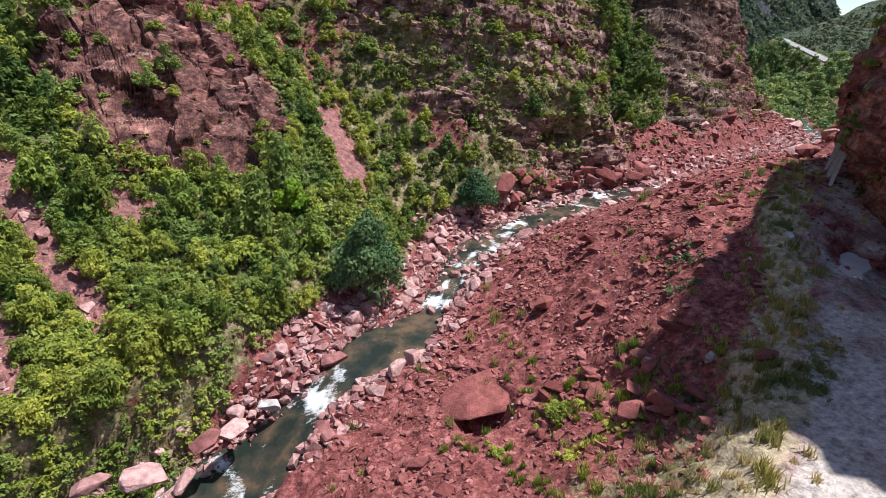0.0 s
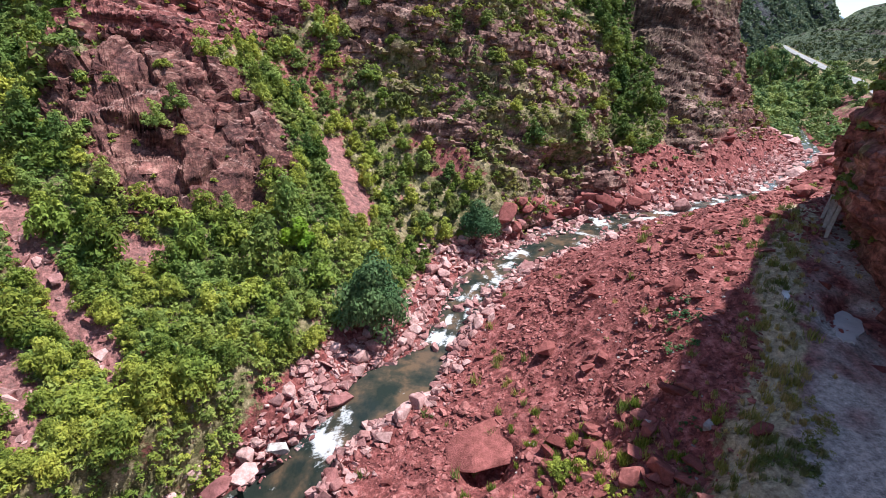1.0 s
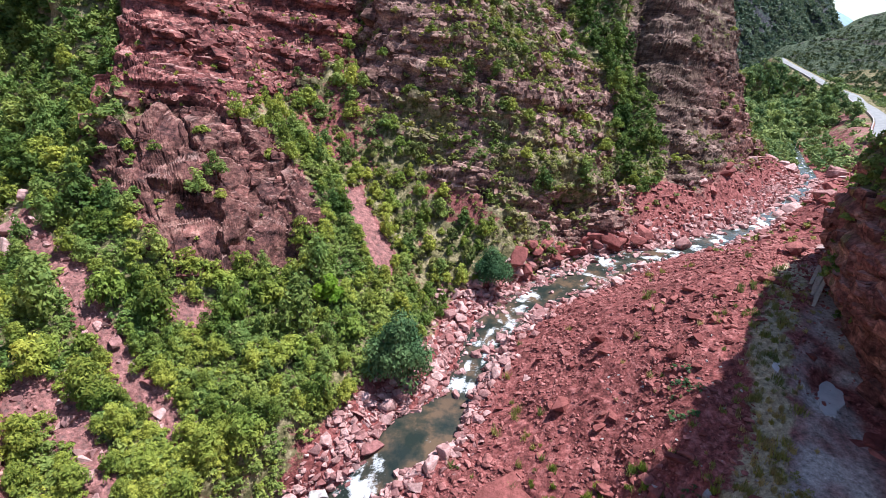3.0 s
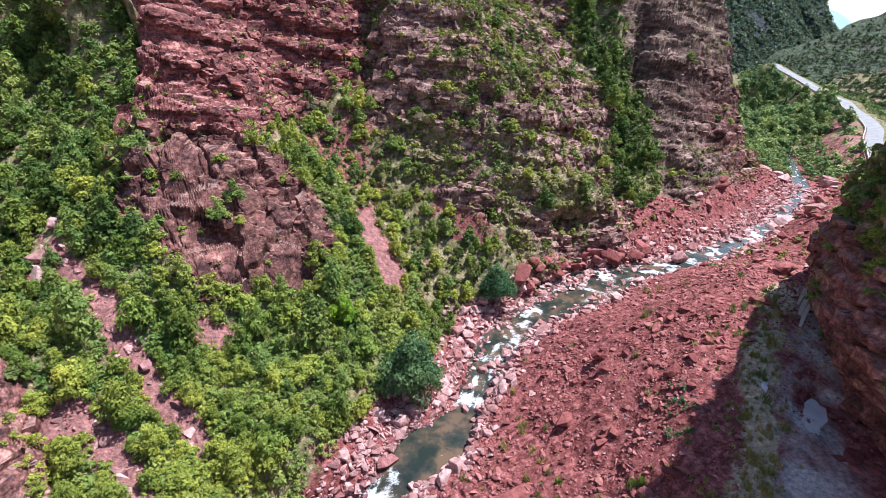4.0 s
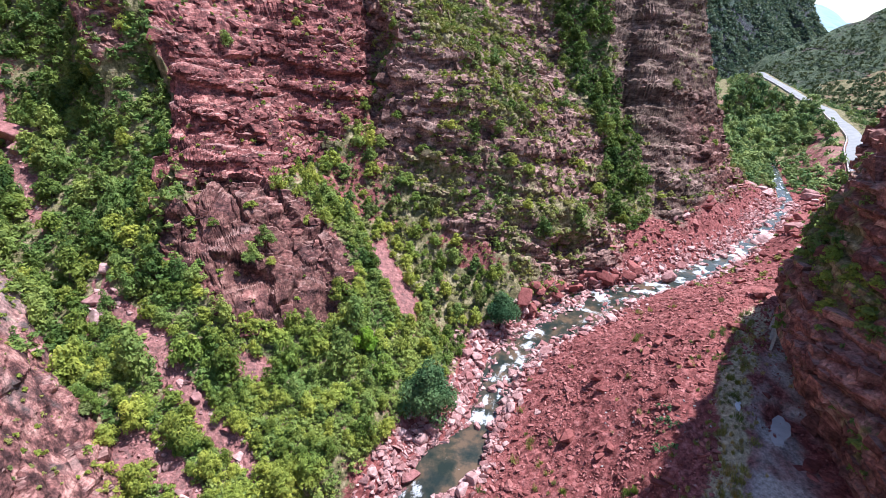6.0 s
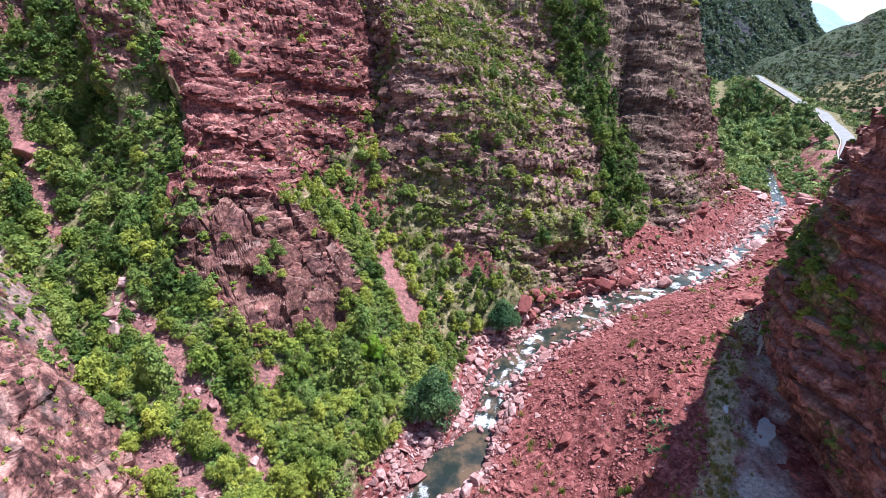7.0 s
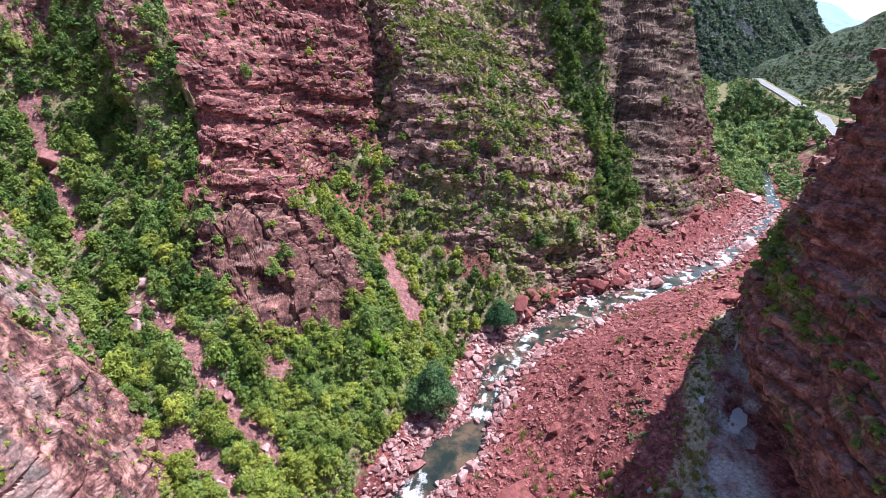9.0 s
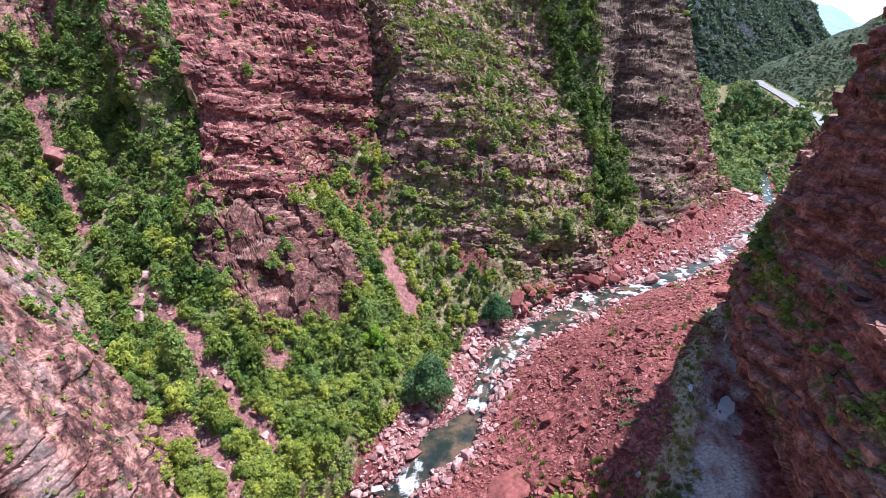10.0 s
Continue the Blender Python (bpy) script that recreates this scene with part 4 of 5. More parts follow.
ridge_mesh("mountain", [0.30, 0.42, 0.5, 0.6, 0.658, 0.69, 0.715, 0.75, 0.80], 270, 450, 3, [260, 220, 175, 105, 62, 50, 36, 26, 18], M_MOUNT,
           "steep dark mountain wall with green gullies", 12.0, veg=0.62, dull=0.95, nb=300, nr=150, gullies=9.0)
ridge_mesh("hill", [0.585, 0.61, 0.66, 0.715, 0.80, 0.95, 1.2, 1.8], 172, 255, 5, [8, 19, 26.5, 32, 42, 58, 80, 110], M_HILL,
           "scrubby green hillside above the road", 3.0, veg=0.62, dull=0.9, soil=0.3, gullies=3.0)
# The peak carries its haze in the base colour.
ridge_mesh("far_peak", [0.5, 0.62, 0.70, 0.74, 0.77, 0.82, 0.9, 1.1], 2600, 3300, 30, [260, 240, 205, 150, 90, 60, 40, 30], M_FAR_HAZE,
           "distant mountain with pale blue haze in its colour", 25.0, nb=80, nr=40)

MOUNTAIN = [ob for ob in scene.objects if ob.name == "mountain"][0]
# road on its bench, with a low parapet
ROAD = [(84, 94, 6.6), (88, 100, 7.4), (94, 109, 8.2), (102, 119, 9.2), (108.5, 131, 10.2), (113, 141.5, 11), (117, 150, 12), (118.8, 161, 13.2), (120.5, 176, 16.3), (119.6, 188, 19.6), (119.4, 192.5, 21.0)]
rl = np.array(ROAD, float)
rs = np.concatenate([[0], np.cumsum(np.linalg.norm(np.diff(rl, axis=0), axis=1))])
RS = np.arange(0, rs[-1], 0.8)
rp = glide(RS, rs, rl)
rt = np.gradient(rp, RS, axis=0)
rn = np.stack([rt[:, 1], -rt[:, 0]], 1)
rn /= np.linalg.norm(rn, axis=1)[:, None]


def sweep(name, profile_pts, mat, label, category):
    pts = np.array(profile_pts, float)
    x = rp[:, None, 0] + rn[:, None, 0] * pts[None, :, 0]
    y = rp[:, None, 1] + rn[:, None, 1] * pts[None, :, 0]
    zz = rp[:, None, 2] + pts[None, :, 1]
    return tagged(grid_mesh(name, x, y, zz, mat), label, category, kind="structure")


sweep("road", [(-1.7, -0.6), (-1.6, 0.02), (-1.4, 0.05), (0, 0.10), (1.4, 0.05), (1.6, 0.02), (1.7, -0.6)], M_ASPHALT, "pale sunlit road along the far hillside", "road")
sweep("parapet", [(-2.1, -0.5), (-2.1, 0.35), (-1.85, 0.35), (-1.85, -0.5)], M_PALE, "low pale stone parapet beside the road", "parapet")

bank_off = np.concatenate([np.linspace(-16, -1.9, 28), np.linspace(1.9, 10, 14)])
BX = rp[:, None, 0] + rn[:, None, 0] * bank_off
BY = rp[:, None, 1] + rn[:, None, 1] * bank_off
bu, bv = to_uv(BX, BY)
foot = np.where(bu > 90, valley_z(bu, bv), height(bu, bv - river_v(bu)))
fall = smooth(2.6, 12, np.abs(bank_off))
fall = np.where(bank_off > 0, smooth(2.6, 10, bank_off), fall)
fall = np.maximum(fall, smooth(9, 0, RS)[:, None] * (np.abs(bank_off) > 2.8))
BZ = (rp[:, None, 2] - 0.15) * (1 - fall) + (foot - 0.3) * fall + 0.9 * fbm(BX * 0.25, BY * 0.25, 0, 4, 130) * np.clip((np.abs(bank_off) - 2.8) / 2, 0, 1)
tagged(grid_mesh("road_bank", BX, BY, BZ, M_GROUND, (("dull", 0.1 + 0 * BZ), ("veg", 0.30 + 0.35 * smooth(112, 135, BY) + 0.4 * (bank_off > 0) + 0.4 * fbm(BX * 0.15, BY * 0.15, 0, 4, 131)), ("soil", 0.4 + 0 * BZ), ("gravel", 0 * BZ))),
       "red earth embankment with scrub below the road", "embankment", kind="structure")


# ---- stones ----
def hull_shape(seed, points=18, flat=0.62):
    rng = np.random.RandomState(seed)
    p = rng.normal(size=(points, 3))
    p /= np.linalg.norm(p, axis=1)[:, None]
    p = np.sign(p) * np.abs(p) ** 0.75
    p *= np.array([1.0, rng.uniform(0.62, 0.9), rng.uniform(0.45, flat + 0.15)]) * rng.uniform(0.82, 1.0, (points, 1))
    bm = bmesh.new()
    for q in p:
        bm.verts.new(q)
    bmesh.ops.convex_hull(bm, input=bm.verts)
    loose = [v for v in bm.verts if not v.link_faces]
    bmesh.ops.delete(bm, geom=loose, context='VERTS')
    bmesh.ops.triangulate(bm, faces=bm.faces)
    bm.verts.index_update()
    co = np.array([v.co[:] for v in bm.verts])
    tri = np.array([[v.index for v in f.verts] for f in bm.faces])
    bm.free()
    return co, tri


def rounded_boulder(seed):
    """An angular block with worn edges."""
    co, tri = hull_shape(seed, 15, 0.72)
    bm = bmesh.new()
    vs = [bm.verts.new(c) for c in co]
    for t in tri:
        bm.faces.new([vs[i] for i in t])
    bmesh.ops.dissolve_limit(bm, angle_limit=radians(14), verts=bm.verts, edges=bm.edges)
    bmesh.ops.bevel(bm, geom=list(bm.edges), offset=0.035, segments=1, affect='EDGES')
    bmesh.ops.triangulate(bm, faces=bm.faces)
    me = bpy.data.meshes.new("boulder")
    bm.to_mesh(me); bm.free()
    return me


SHAPES = [hull_shape(100 + k, 9) for k in range(14)]
BOULDERS = [rounded_boulder(300 + k) for k in range(14)]
for me in BOULDERS:
    me.materials.append(M_BOULDER)
RED_BOULDERS = [me.copy() for me in BOULDERS]
for me in RED_BOULDERS:
    me.materials.clear(); me.materials.append(M_BLOCK)
PALE_BOULDERS = [me.copy() for me in BOULDERS[:4]]
for me in PALE_BOULDERS:
    me.materials.clear(); me.materials.append(M_PALE)


def boulder(x, y, z, size, meshes, rng, label, group="", stretch=(1, 1, 1), turn=None, sink=0.25, name="boulder"):
    ob = new(name, meshes[rng.randint(len(meshes))])
    rot = (rng.uniform(-25, 25), rng.uniform(-25, 25), rng.uniform(0, 360)) if turn is None else turn
    ob.matrix_world = pose(x, y, z + size * stretch[2] * (0.5 - sink), *rot) @ Matrix.Diagonal((size * stretch[0], size * stretch[1], size * stretch[2], 1))
    return tagged(ob, label, "boulder", group)


def scatter(name, places, sizes, mat, label, seed, category="stones", squash=1.0):
    """Many stones in one mesh."""
    rng = np.random.RandomState(seed)
    cos, tris, base = [], [], 0
    for (x, y, z), s in zip(places, sizes):
        co, tri = SHAPES[rng.randint(len(SHAPES))]
        a, b = rng.uniform(0, 2 * np.pi), rng.uniform(-0.5, 0.5)
        ca, sa, cb_, sb = np.cos(a), np.sin(a), np.cos(b), np.sin(b)
        r = np.array([[ca, -sa, 0], [sa, ca, 0], [0, 0, 1]]) @ np.array([[1, 0, 0], [0, cb_, -sb], [0, sb, cb_]])
        cos.append(co @ r.T * np.array([s, s, s * squash]) + (x, y, z + 0.15 * s))
        tris.append(tri + base)
        base += len(co)
    return tagged(soup(name, np.concatenate(cos), np.concatenate(tris), mat), label, category, kind="stuff")


rng = np.random.RandomState(5)
RIVER_LABEL = "pink sandstone boulder on the stream bank"
n_b = 0
while n_b < 200:
    u = rng.uniform(-24, 44)
    side = 1 if rng.rand() < 0.6 else -1
    hw = float(river_half(np.array(u)))
    d = side * (hw * rng.uniform(0.75, 1.05) + abs(rng.normal(0, 1.5 if side > 0 else 0.9)))
    if -9 < u < -3 and abs(d) < hw:
        continue
    x, y, z = on_ground(u, d + float(stream_c(np.array(u))))
    if z > float(river_z(np.array(u))) + 2.2:
        continue
    z = max(z, float(river_z(np.array(u))) - 0.15)
    s = min(0.30 + rng.gamma(2.0, 0.15), 0.85) * (1.0 if u < 42 else 1.15)
    boulder(x, y, z, s, BOULDERS, rng, RIVER_LABEL, "stream boulders")
    n_b += 1
for (x, y, z, s, st, tr, meshes, label) in (
        (-12.6, 20.6, -2.9, 1.0, (1.1, 0.8, 0.8), (10, -20, 30), BOULDERS, "large split pink boulder beside the stream"),
        (-11.6, 21.8, -3.0, 1.05, (1.2, 0.9, 0.55), (5, 10, 70), BOULDERS, "large flat pink boulder beside the stream"),
        (-10.2, 23.8, -2.9, 0.8, (1.2, 0.9, 0.6), (0, 5, 20), PALE_BOULDERS, "pale grey water-worn boulder at the pool"),
        (-14.6, 18.0, -2.8, 1.1, (1.2, 1, 0.7), (0, 12, 10), BOULDERS, "broad pink boulder on the stream bank"),
        (-13.0, 18.6, -3.4, 0.8, (1.2, 0.9, 0.7), (6, -8, 80), BOULDERS, "pink boulder beside the dark pool"),
        (-16.4, 17.0, -2.0, 0.9, (1.2, 0.9, 0.7), (6, 8, 50), BOULDERS, "pink boulder under the bank shrubs"),
        (-6.9, 26.9, -1.7, 0.9, (1.1, 0.9, 0.7), (5, -5, 30), BOULDERS, "pink boulder above the rapid"),
        (-6.0, 29.6, -1.0, 0.95, (1.2, 0.9, 0.6), (0, 6, 100), BOULDERS, "flat pink boulder at the pool's edge"),
        (-1.6, 35.4, 0.2, 0.9, (1.2, 1, 0.7), (8, -8, 40), BOULDERS, "square pink boulder beside the rapid"),
        (-2.4, 40.4, 1.4, 1.15, (1.3, 1, 0.6), (4, -6, 10), RED_BOULDERS, "orange-red boulder beside the stream"),
        (19.4, 53.4, 2.6, 1.5, (1.6, 1, 0.3), (0, 4, 40), PALE_BOULDERS, "pale grey slab at the water's edge"),
        (27.4, 54.6, 3.1, 1.7, (1.2, 0.8, 0.95), (0, 28, 40), BOULDERS, "leaning wedge-shaped red boulder on the gravel bank"),
        (30.5, 58.5, 3.0, 1.3, (1, 1, 0.9), (15, 0, 10), BOULDERS, "red boulder on the gravel bank"),
        (21.6, 30.5, 10.4, 0.8, (1.3, 0.9, 0.8), (0, 5, -20), RED_BOULDERS, "dark red block lying on the track"),
        (2.9, 20.7, 0.45, 2.7, (1.3, 0.9, 0.2), (8, -10, 20), RED_BOULDERS, "huge red slab half buried in the scree"),
        (13.5, 25.9, 7.6, 0.9, (1.2, 0.9, 0.7), (0, 0, 30), RED_BOULDERS, "dark red block on the scree slope"),
        (9.0, 24.0, 3.4, 0.8, (1.3, 0.9, 0.6), (0, 0, 10), RED_BOULDERS, "flat red block on the scree slope"),
        (6.4, 26.4, 3.0, 0.9, (1.4, 0.9, 0.5), (0, 10, 60), RED_BOULDERS, "flat red slab on the scree slope"),
        (9.8, 30.6, 5.6, 0.6, (1.2, 0.9, 0.7), (0, 10, 20), RED_BOULDERS, "red block on the scree slope"),
        (8.0, 15.7, 3.6, 0.9, (1, 0.7, 0.9), (30, 0, 15), RED_BOULDERS, "upright red slab on the scree slope"),
        (8.9, 15.4, 4.3, 1.0, (1, 0.9, 0.8), (0, 20, 60), RED_BOULDERS, "red block among grass"),
        (9.45, 17.9, 4.7, 0.36, (1, 0.9, 0.8), (0, 0, 0), PALE_BOULDERS, "pale grey stone on the slope"),
        (11.1, 16.5, 5.75, 0.42, (1, 0.9, 0.9), (0, 0, 50), PALE_BOULDERS, "pale grey stone on the slope"),
        (18.0, 19.2, 7.3, 0.3, (1, 0.9, 0.8), (0, 0, 20), PALE_BOULDERS, "pale grey stone beside the track"),
        (27.6, 37.0, 10.2, 1.0, (1.1, 1, 0.8), (0, 0, 0), RED_BOULDERS, "red boulder fallen beside the track"),
        (25.6, 32.6, 9.7, 0.8, (1, 0.8, 0.8), (0, 0, 80), RED_BOULDERS, "red boulder fallen at the cliff's foot"),
        (20.0, 18.1, 7.6, 0.75, (1.2, 0.9, 0.6), (0, 0, 30), RED_BOULDERS, "red rubble heap block beside the puddle"),
        (20.3, 17.3, 7.6, 0.6, (1.2, 0.9, 0.6), (0, 10, 70), RED_BOULDERS, "red rubble heap block beside the puddle"),
        (19.5, 17.3, 7.55, 0.5, (1.1, 0.9, 0.6), (12, 0, 110), RED_BOULDERS, "small red block of the rubble heap"),
        (18.9, 18.1, 7.55, 0.65, (1.3, 0.9, 0.5), (0, 0, 0), RED_BOULDERS, "red block fallen on the track")):
    boulder(x, y, z, s, meshes, rng, label, "", st, tr)
for k in range(70):
    if k < 34:
        x, y = rng.uniform(4.5, 12.5), rng.uniform(14.5, 19.5)
    elif k < 54:
        x, y = rng.uniform(13, 17.5), rng.uniform(25, 33)
    else:
        x, y = rng.uniform(4, 14), rng.uniform(20, 30)
    bu_, bv_ = to_uv(x, y)
    z = on_ground(bu_, bv_ - float(river_v(np.array(bu_))))[2]
    boulder(x, y, z, rng.uniform(0.22, 0.6) * (1.25 if k < 34 else 1.0), RED_BOULDERS, rng, "angular dark red block on the scree slope", "scree blocks", (1.25, 0.9, 0.6), name="stone_block")
# pale blocks stranded high in the gully
for (u, d, s, st) in ((-24.0, 61.0, 2.4, (1.1, 0.9, 0.9)), (-24.6, 58.6, 1.5, (1, 0.8, 0.8)), (-23.6, 63.2, 1.6, (1, 0.9, 0.8)), (-23.0, 31.6, 1.2, (1, 0.9, 0.9)), (-24.8, 29.6, 1.4, (1, 1, 0.8)),
                      (-25.3, 27.8, 1.0, (0.8, 0.8, 1.2)), (-22.2, 12.0, 0.5, (1, 1, 0.8))):
    x, y, z = on_ground(u, d)
    boulder(x, y, z, s, BOULDERS, rng, "pale pink block stranded in the steep gully", "", st)
# broken rock shelf at the foot of the buttress
for k in range(16):
    u = 13.5 + 1.15 * k + rng.uniform(-0.4, 0.4)
    d = float(stream_c(np.array(u)) + river_half(np.array(u))) + rng.uniform(0.3, 1.6)
    x, y, z = on_ground(u, d)
    boulder(x, y, max(z, float(river_z(np.array(u))) + 0.1), rng.uniform(0.9, 1.7), RED_BOULDERS, rng, "orange-red rock shelf block at the water's edge", "shelf blocks", (1.15, 0.9, 0.75), name="shelf_block")

pl, sz = [], []
while len(pl) < 5400:
    u = rng.uniform(-28, 22) if rng.rand() < 0.6 else rng.uniform(22, 84)
    side = 1 if rng.rand() < 0.62 else -1
    hw = float(river_half(np.array(u)))
    d = side * (hw * rng.uniform(0.25 if u > 3 else 0.55, 1.1) + abs(rng.normal(0, (2.4 if u < 8 else 1.5) if side > 0 else 1.1)))
    if -9 < u < -3 and abs(d) < hw * 0.9:
        continue
    x, y, z = on_ground(u, d + float(stream_c(np.array(u))))
    if z > float(river_z(np.array(u))) + 2.6:
        continue
    pl.append((x, y, max(z, float(river_z(np.array(u))) - 0.05)))
    sz.append(min(0.12 + rng.gamma(1.7, 0.11), 0.65))
scatter("river_stones", pl, sz, M_BOULDER, "pink and grey stones along the stream bed", 6)
pl, sz = [], []
while len(pl) < 15000:
    u, d = rng.uniform(-16, 40), -rng.uniform(2, 21)
    dens = 0.35 + 0.65 * float(smooth(0.0, 0.25, fbm(np.array(u * 0.25), np.array(d * 0.25), 0, 3, 140)))
    if rng.rand() > dens:
        continue
    pl.append(on_ground(u, d))
    sz.append(min(0.05 + rng.gamma(1.0, 0.075), 0.6))
for k in range(3600):
    u = rng.uniform(28, 96)
    d = -rng.uniform(1.5, 20) if rng.rand() < 0.5 else rng.uniform(1.8, 8.5)
    x, y, z = on_ground(u, d)
    if d > 0 and z > float(river_z(np.array(u))) + 5.5:
        continue
    pl.append((x, y, z))
    sz.append(min(0.10 + rng.gamma(1.3, 0.13), 0.9))
scatter("scree", pl, sz, M_STONE, "broken red shale stones on the slope", 7, squash=0.7)
pl = []
while len(pl) < 240:
    u, d = rng.uniform(-28, -18), rng.uniform(5, 64)
    if float(line_gap(u, d, GULLIES)) < 0.9:
        pl.append(on_ground(u, d))
scatter("gully_stones", pl, 0.10 + rng.gamma(1.4, 0.13, 240), M_BOULDER, "pale pink stones lying in the narrow gullies", 10)
pl = [on_ground(rng.uniform(-10, 6), -rng.uniform(12, 22)) for k in range(110)]
scatter("pale_chips", pl, rng.uniform(0.05, 0.16, 110), M_PALE, "scattered pale grey stones among the red scree", 9)
pl, sz = [], []
for k in range(750):
    u, off = rng.uniform(4, 24), rng.uniform(-4.5, 2)
    tv = float(glide(np.array(u), [-60, -12, 0, 6, 12, 20, 40], [-30, -25.5, -23.0, -21.5, -20.2, -19.4, -18.5]))
    pl.append(on_ground(u, tv + off - 0.5 - float(river_v(np.array(u)))))
    sz.append(min(0.03 + rng.gamma(1.1, 0.05), 0.4))
scatter("track_rubble", pl, sz, M_STONE, "loose red rubble on the track", 8)


# ---- plants ----
def crown_arrays(seed, leaves, leaf, tall=1.0, lobes=9, spread=1.0):
    """Leaf sprays on many uneven branch tips; about unit radius, base at z = 0."""
    r = np.random.RandomState(seed)
    lobes = lobes * 2
    cen = r.normal(size=(lobes, 3))
    cen /= np.linalg.norm(cen, axis=1)[:, None]
    cen *= r.uniform(0.25, 0.80, (lobes, 1)) * spread
    up = np.abs(cen[:, 2]) * 1.25 + r.uniform(0.12, 0.30, lobes)
    cen[:, :2] *= (1.05 - 0.5 * up)[:, None]
    cen[:, 2] = up * tall
    rad = r.uniform(0.14, 0.31, lobes)
    k = r.choice(lobes, size=leaves, p=rad ** 2 / np.sum(rad ** 2))
    n = r.normal(size=(leaves, 3))
    n /= np.linalg.norm(n, axis=1)[:, None]
    n[:, 2] = np.where(n[:, 2] < -0.4, -n[:, 2], n[:, 2])
    p = cen[k] + n * (rad[k] * r.uniform(0.6, 1.12, leaves))[:, None] * np.array([1, 1, 0.8 + 0.3 * (tall - 1)])
    p[:, 2] = np.maximum(p[:, 2], 0.03)
    nn = n + np.array([0, 0, 0.3]) + r.normal(size=(leaves, 3)) * 0.36
    nn /= np.linalg.norm(nn, axis=1)[:, None]
    a = np.cross(nn, r.normal(size=(leaves, 3)))
    a /= np.linalg.norm(a, axis=1)[:, None]
    b = np.cross(nn, a)
    s = (leaf * r.uniform(0.6, 1.3, leaves))[:, None]
    a, b = a * s * 1.35, b * s * 0.68
    co = np.stack([p - 0.8 * a + b, p + 1.1 * a, p - 0.8 * a - b], 1).reshape(-1, 3)
    return co, np.arange(leaves * 3).reshape(-1, 3)


def crown_mesh(name, seed, leaves, leaf, mat, **kw):
    co, q = crown_arrays(seed, leaves, leaf, **kw)
    ob = soup(name, co, q, mat)
    me = ob.data
    bpy.data.objects.remove(ob)
    return me


def trunk_mesh(seed, tall):
    """A tapered stem with three limbs."""
    r = np.random.RandomState(seed)
    bm = bmesh.new()
    limbs = [((0, 0, -0.15), (r.uniform(-0.05, 0.05), r.uniform(-0.05, 0.05), 0.42 * tall), 0.055, 0.032)]
    top = limbs[0][1]
    for k in range(4):
        a = k * 1.57 + r.uniform(-0.5, 0.5)
        limbs.append((top, (top[0] + 0.38 * math.cos(a), top[1] + 0.38 * math.sin(a), top[2] + r.uniform(0.25, 0.5) * tall), 0.028, 0.008))
    for p, q, r0, r1 in limbs:
        p, q = Vector(p), Vector(q)
        m = (q - p).to_track_quat("Z", "Y").to_matrix()
        ring = [[bm.verts.new(c + m @ Vector((w * math.cos(t), w * math.sin(t), 0))) for t in [k * math.pi / 3 for k in range(6)]] for c, w in ((p, r0), (q, r1))]
        for k in range(6):
            bm.faces.new((ring[0][k], ring[0][(k + 1) % 6], ring[1][(k + 1) % 6], ring[1][k]))
    me = bpy.data.meshes.new("trunk")
    bm.to_mesh(me); bm.free()
    me.materials.append(M_BARK)
    return me


TRUNKS = [trunk_mesh(k, 1.0) for k in range(4)]
CROWN = [crown_mesh("crown", 20 + k, 1250, 0.063, M_LEAF, lobes=17) for k in range(6)]
CROWN_NEAR = [crown_mesh("crown", 90 + k, 2000, 0.050, M_LEAF, lobes=20) for k in range(4)]
CROWN_TALL = [crown_mesh("crown", 40 + k, 960, 0.074, M_LEAF_DARK, tall=1.5, lobes=20) for k in range(5)]
# Tall crowns with the gully's shade in their leaf colour.
CROWN_SHADED = [crown_mesh("crown", 140 + k, 900, 0.078, M_LEAF_SHADED, tall=1.5, lobes=18) for k in range(4)]
CROWN_DRY = [crown_mesh("crown", 60 + k, 520, 0.10, M_DRY, lobes=7) for k in range(4)]
CROWN_BRIGHT = [crown_mesh("crown", 70 + k, 1600, 0.07, M_BRIGHT, lobes=11) for k in range(2)]
CROWN_WILLOW = [crown_mesh("crown", 80 + k, 10000, 0.028, M_WILLOW, lobes=36, spread=0.9) for k in range(2)]


def plant(name, x, y, z, radius, meshes, rng, label, group="", tall=1.0, category="shrub", lift=0.0):
    top = new(name)
    top.matrix_world = pose(x, y, z - 0.05, rng.uniform(-6, 6), rng.uniform(-6, 6), rng.uniform(0, 360)) @ Matrix.Diagonal((radius, radius, radius * tall, 1))
    for part_name, me, dz in (("trunk", TRUNKS[rng.randint(len(TRUNKS))], 0.0), ("crown", meshes[rng.randint(len(meshes))], lift)):
        ob = new(part_name, me)
        ob.parent = top
        ob.location = (0, 0, dz)
    return tagged(top, label, category, group)


def at_grid(arr, u, d):
    i = int(np.clip(np.searchsorted(GU, u), 1, len(GU) - 1))
    j = int(np.clip(np.searchsorted(GD, d), 1, len(GD) - 1))
    return float(arr[i, j])


rng = np.random.RandomState(21)
# single trees that stand out
plant("tree", -5.5, 32.0, 0.5, 3.9, CROWN_WILLOW, rng, "dense round grey-green willow at the stream bank", "", 1.35, "tree")
plant("shrub", 3.3, 45.0, 3.6, 2.8, CROWN_WILLOW, rng, "round grey-green willow shrub near the boulders")
plant("tree", *on_ground(-17.6, 6.0), 2.1, CROWN_NEAR, rng, "broad leafy tree with bright green crown", "", 1.25, "tree")
plant("tree", -11.6, 36.2, 5.6, 1.9, CROWN_BRIGHT, rng, "yellow-green leafy tree below the crag", "", 1.15, "tree")
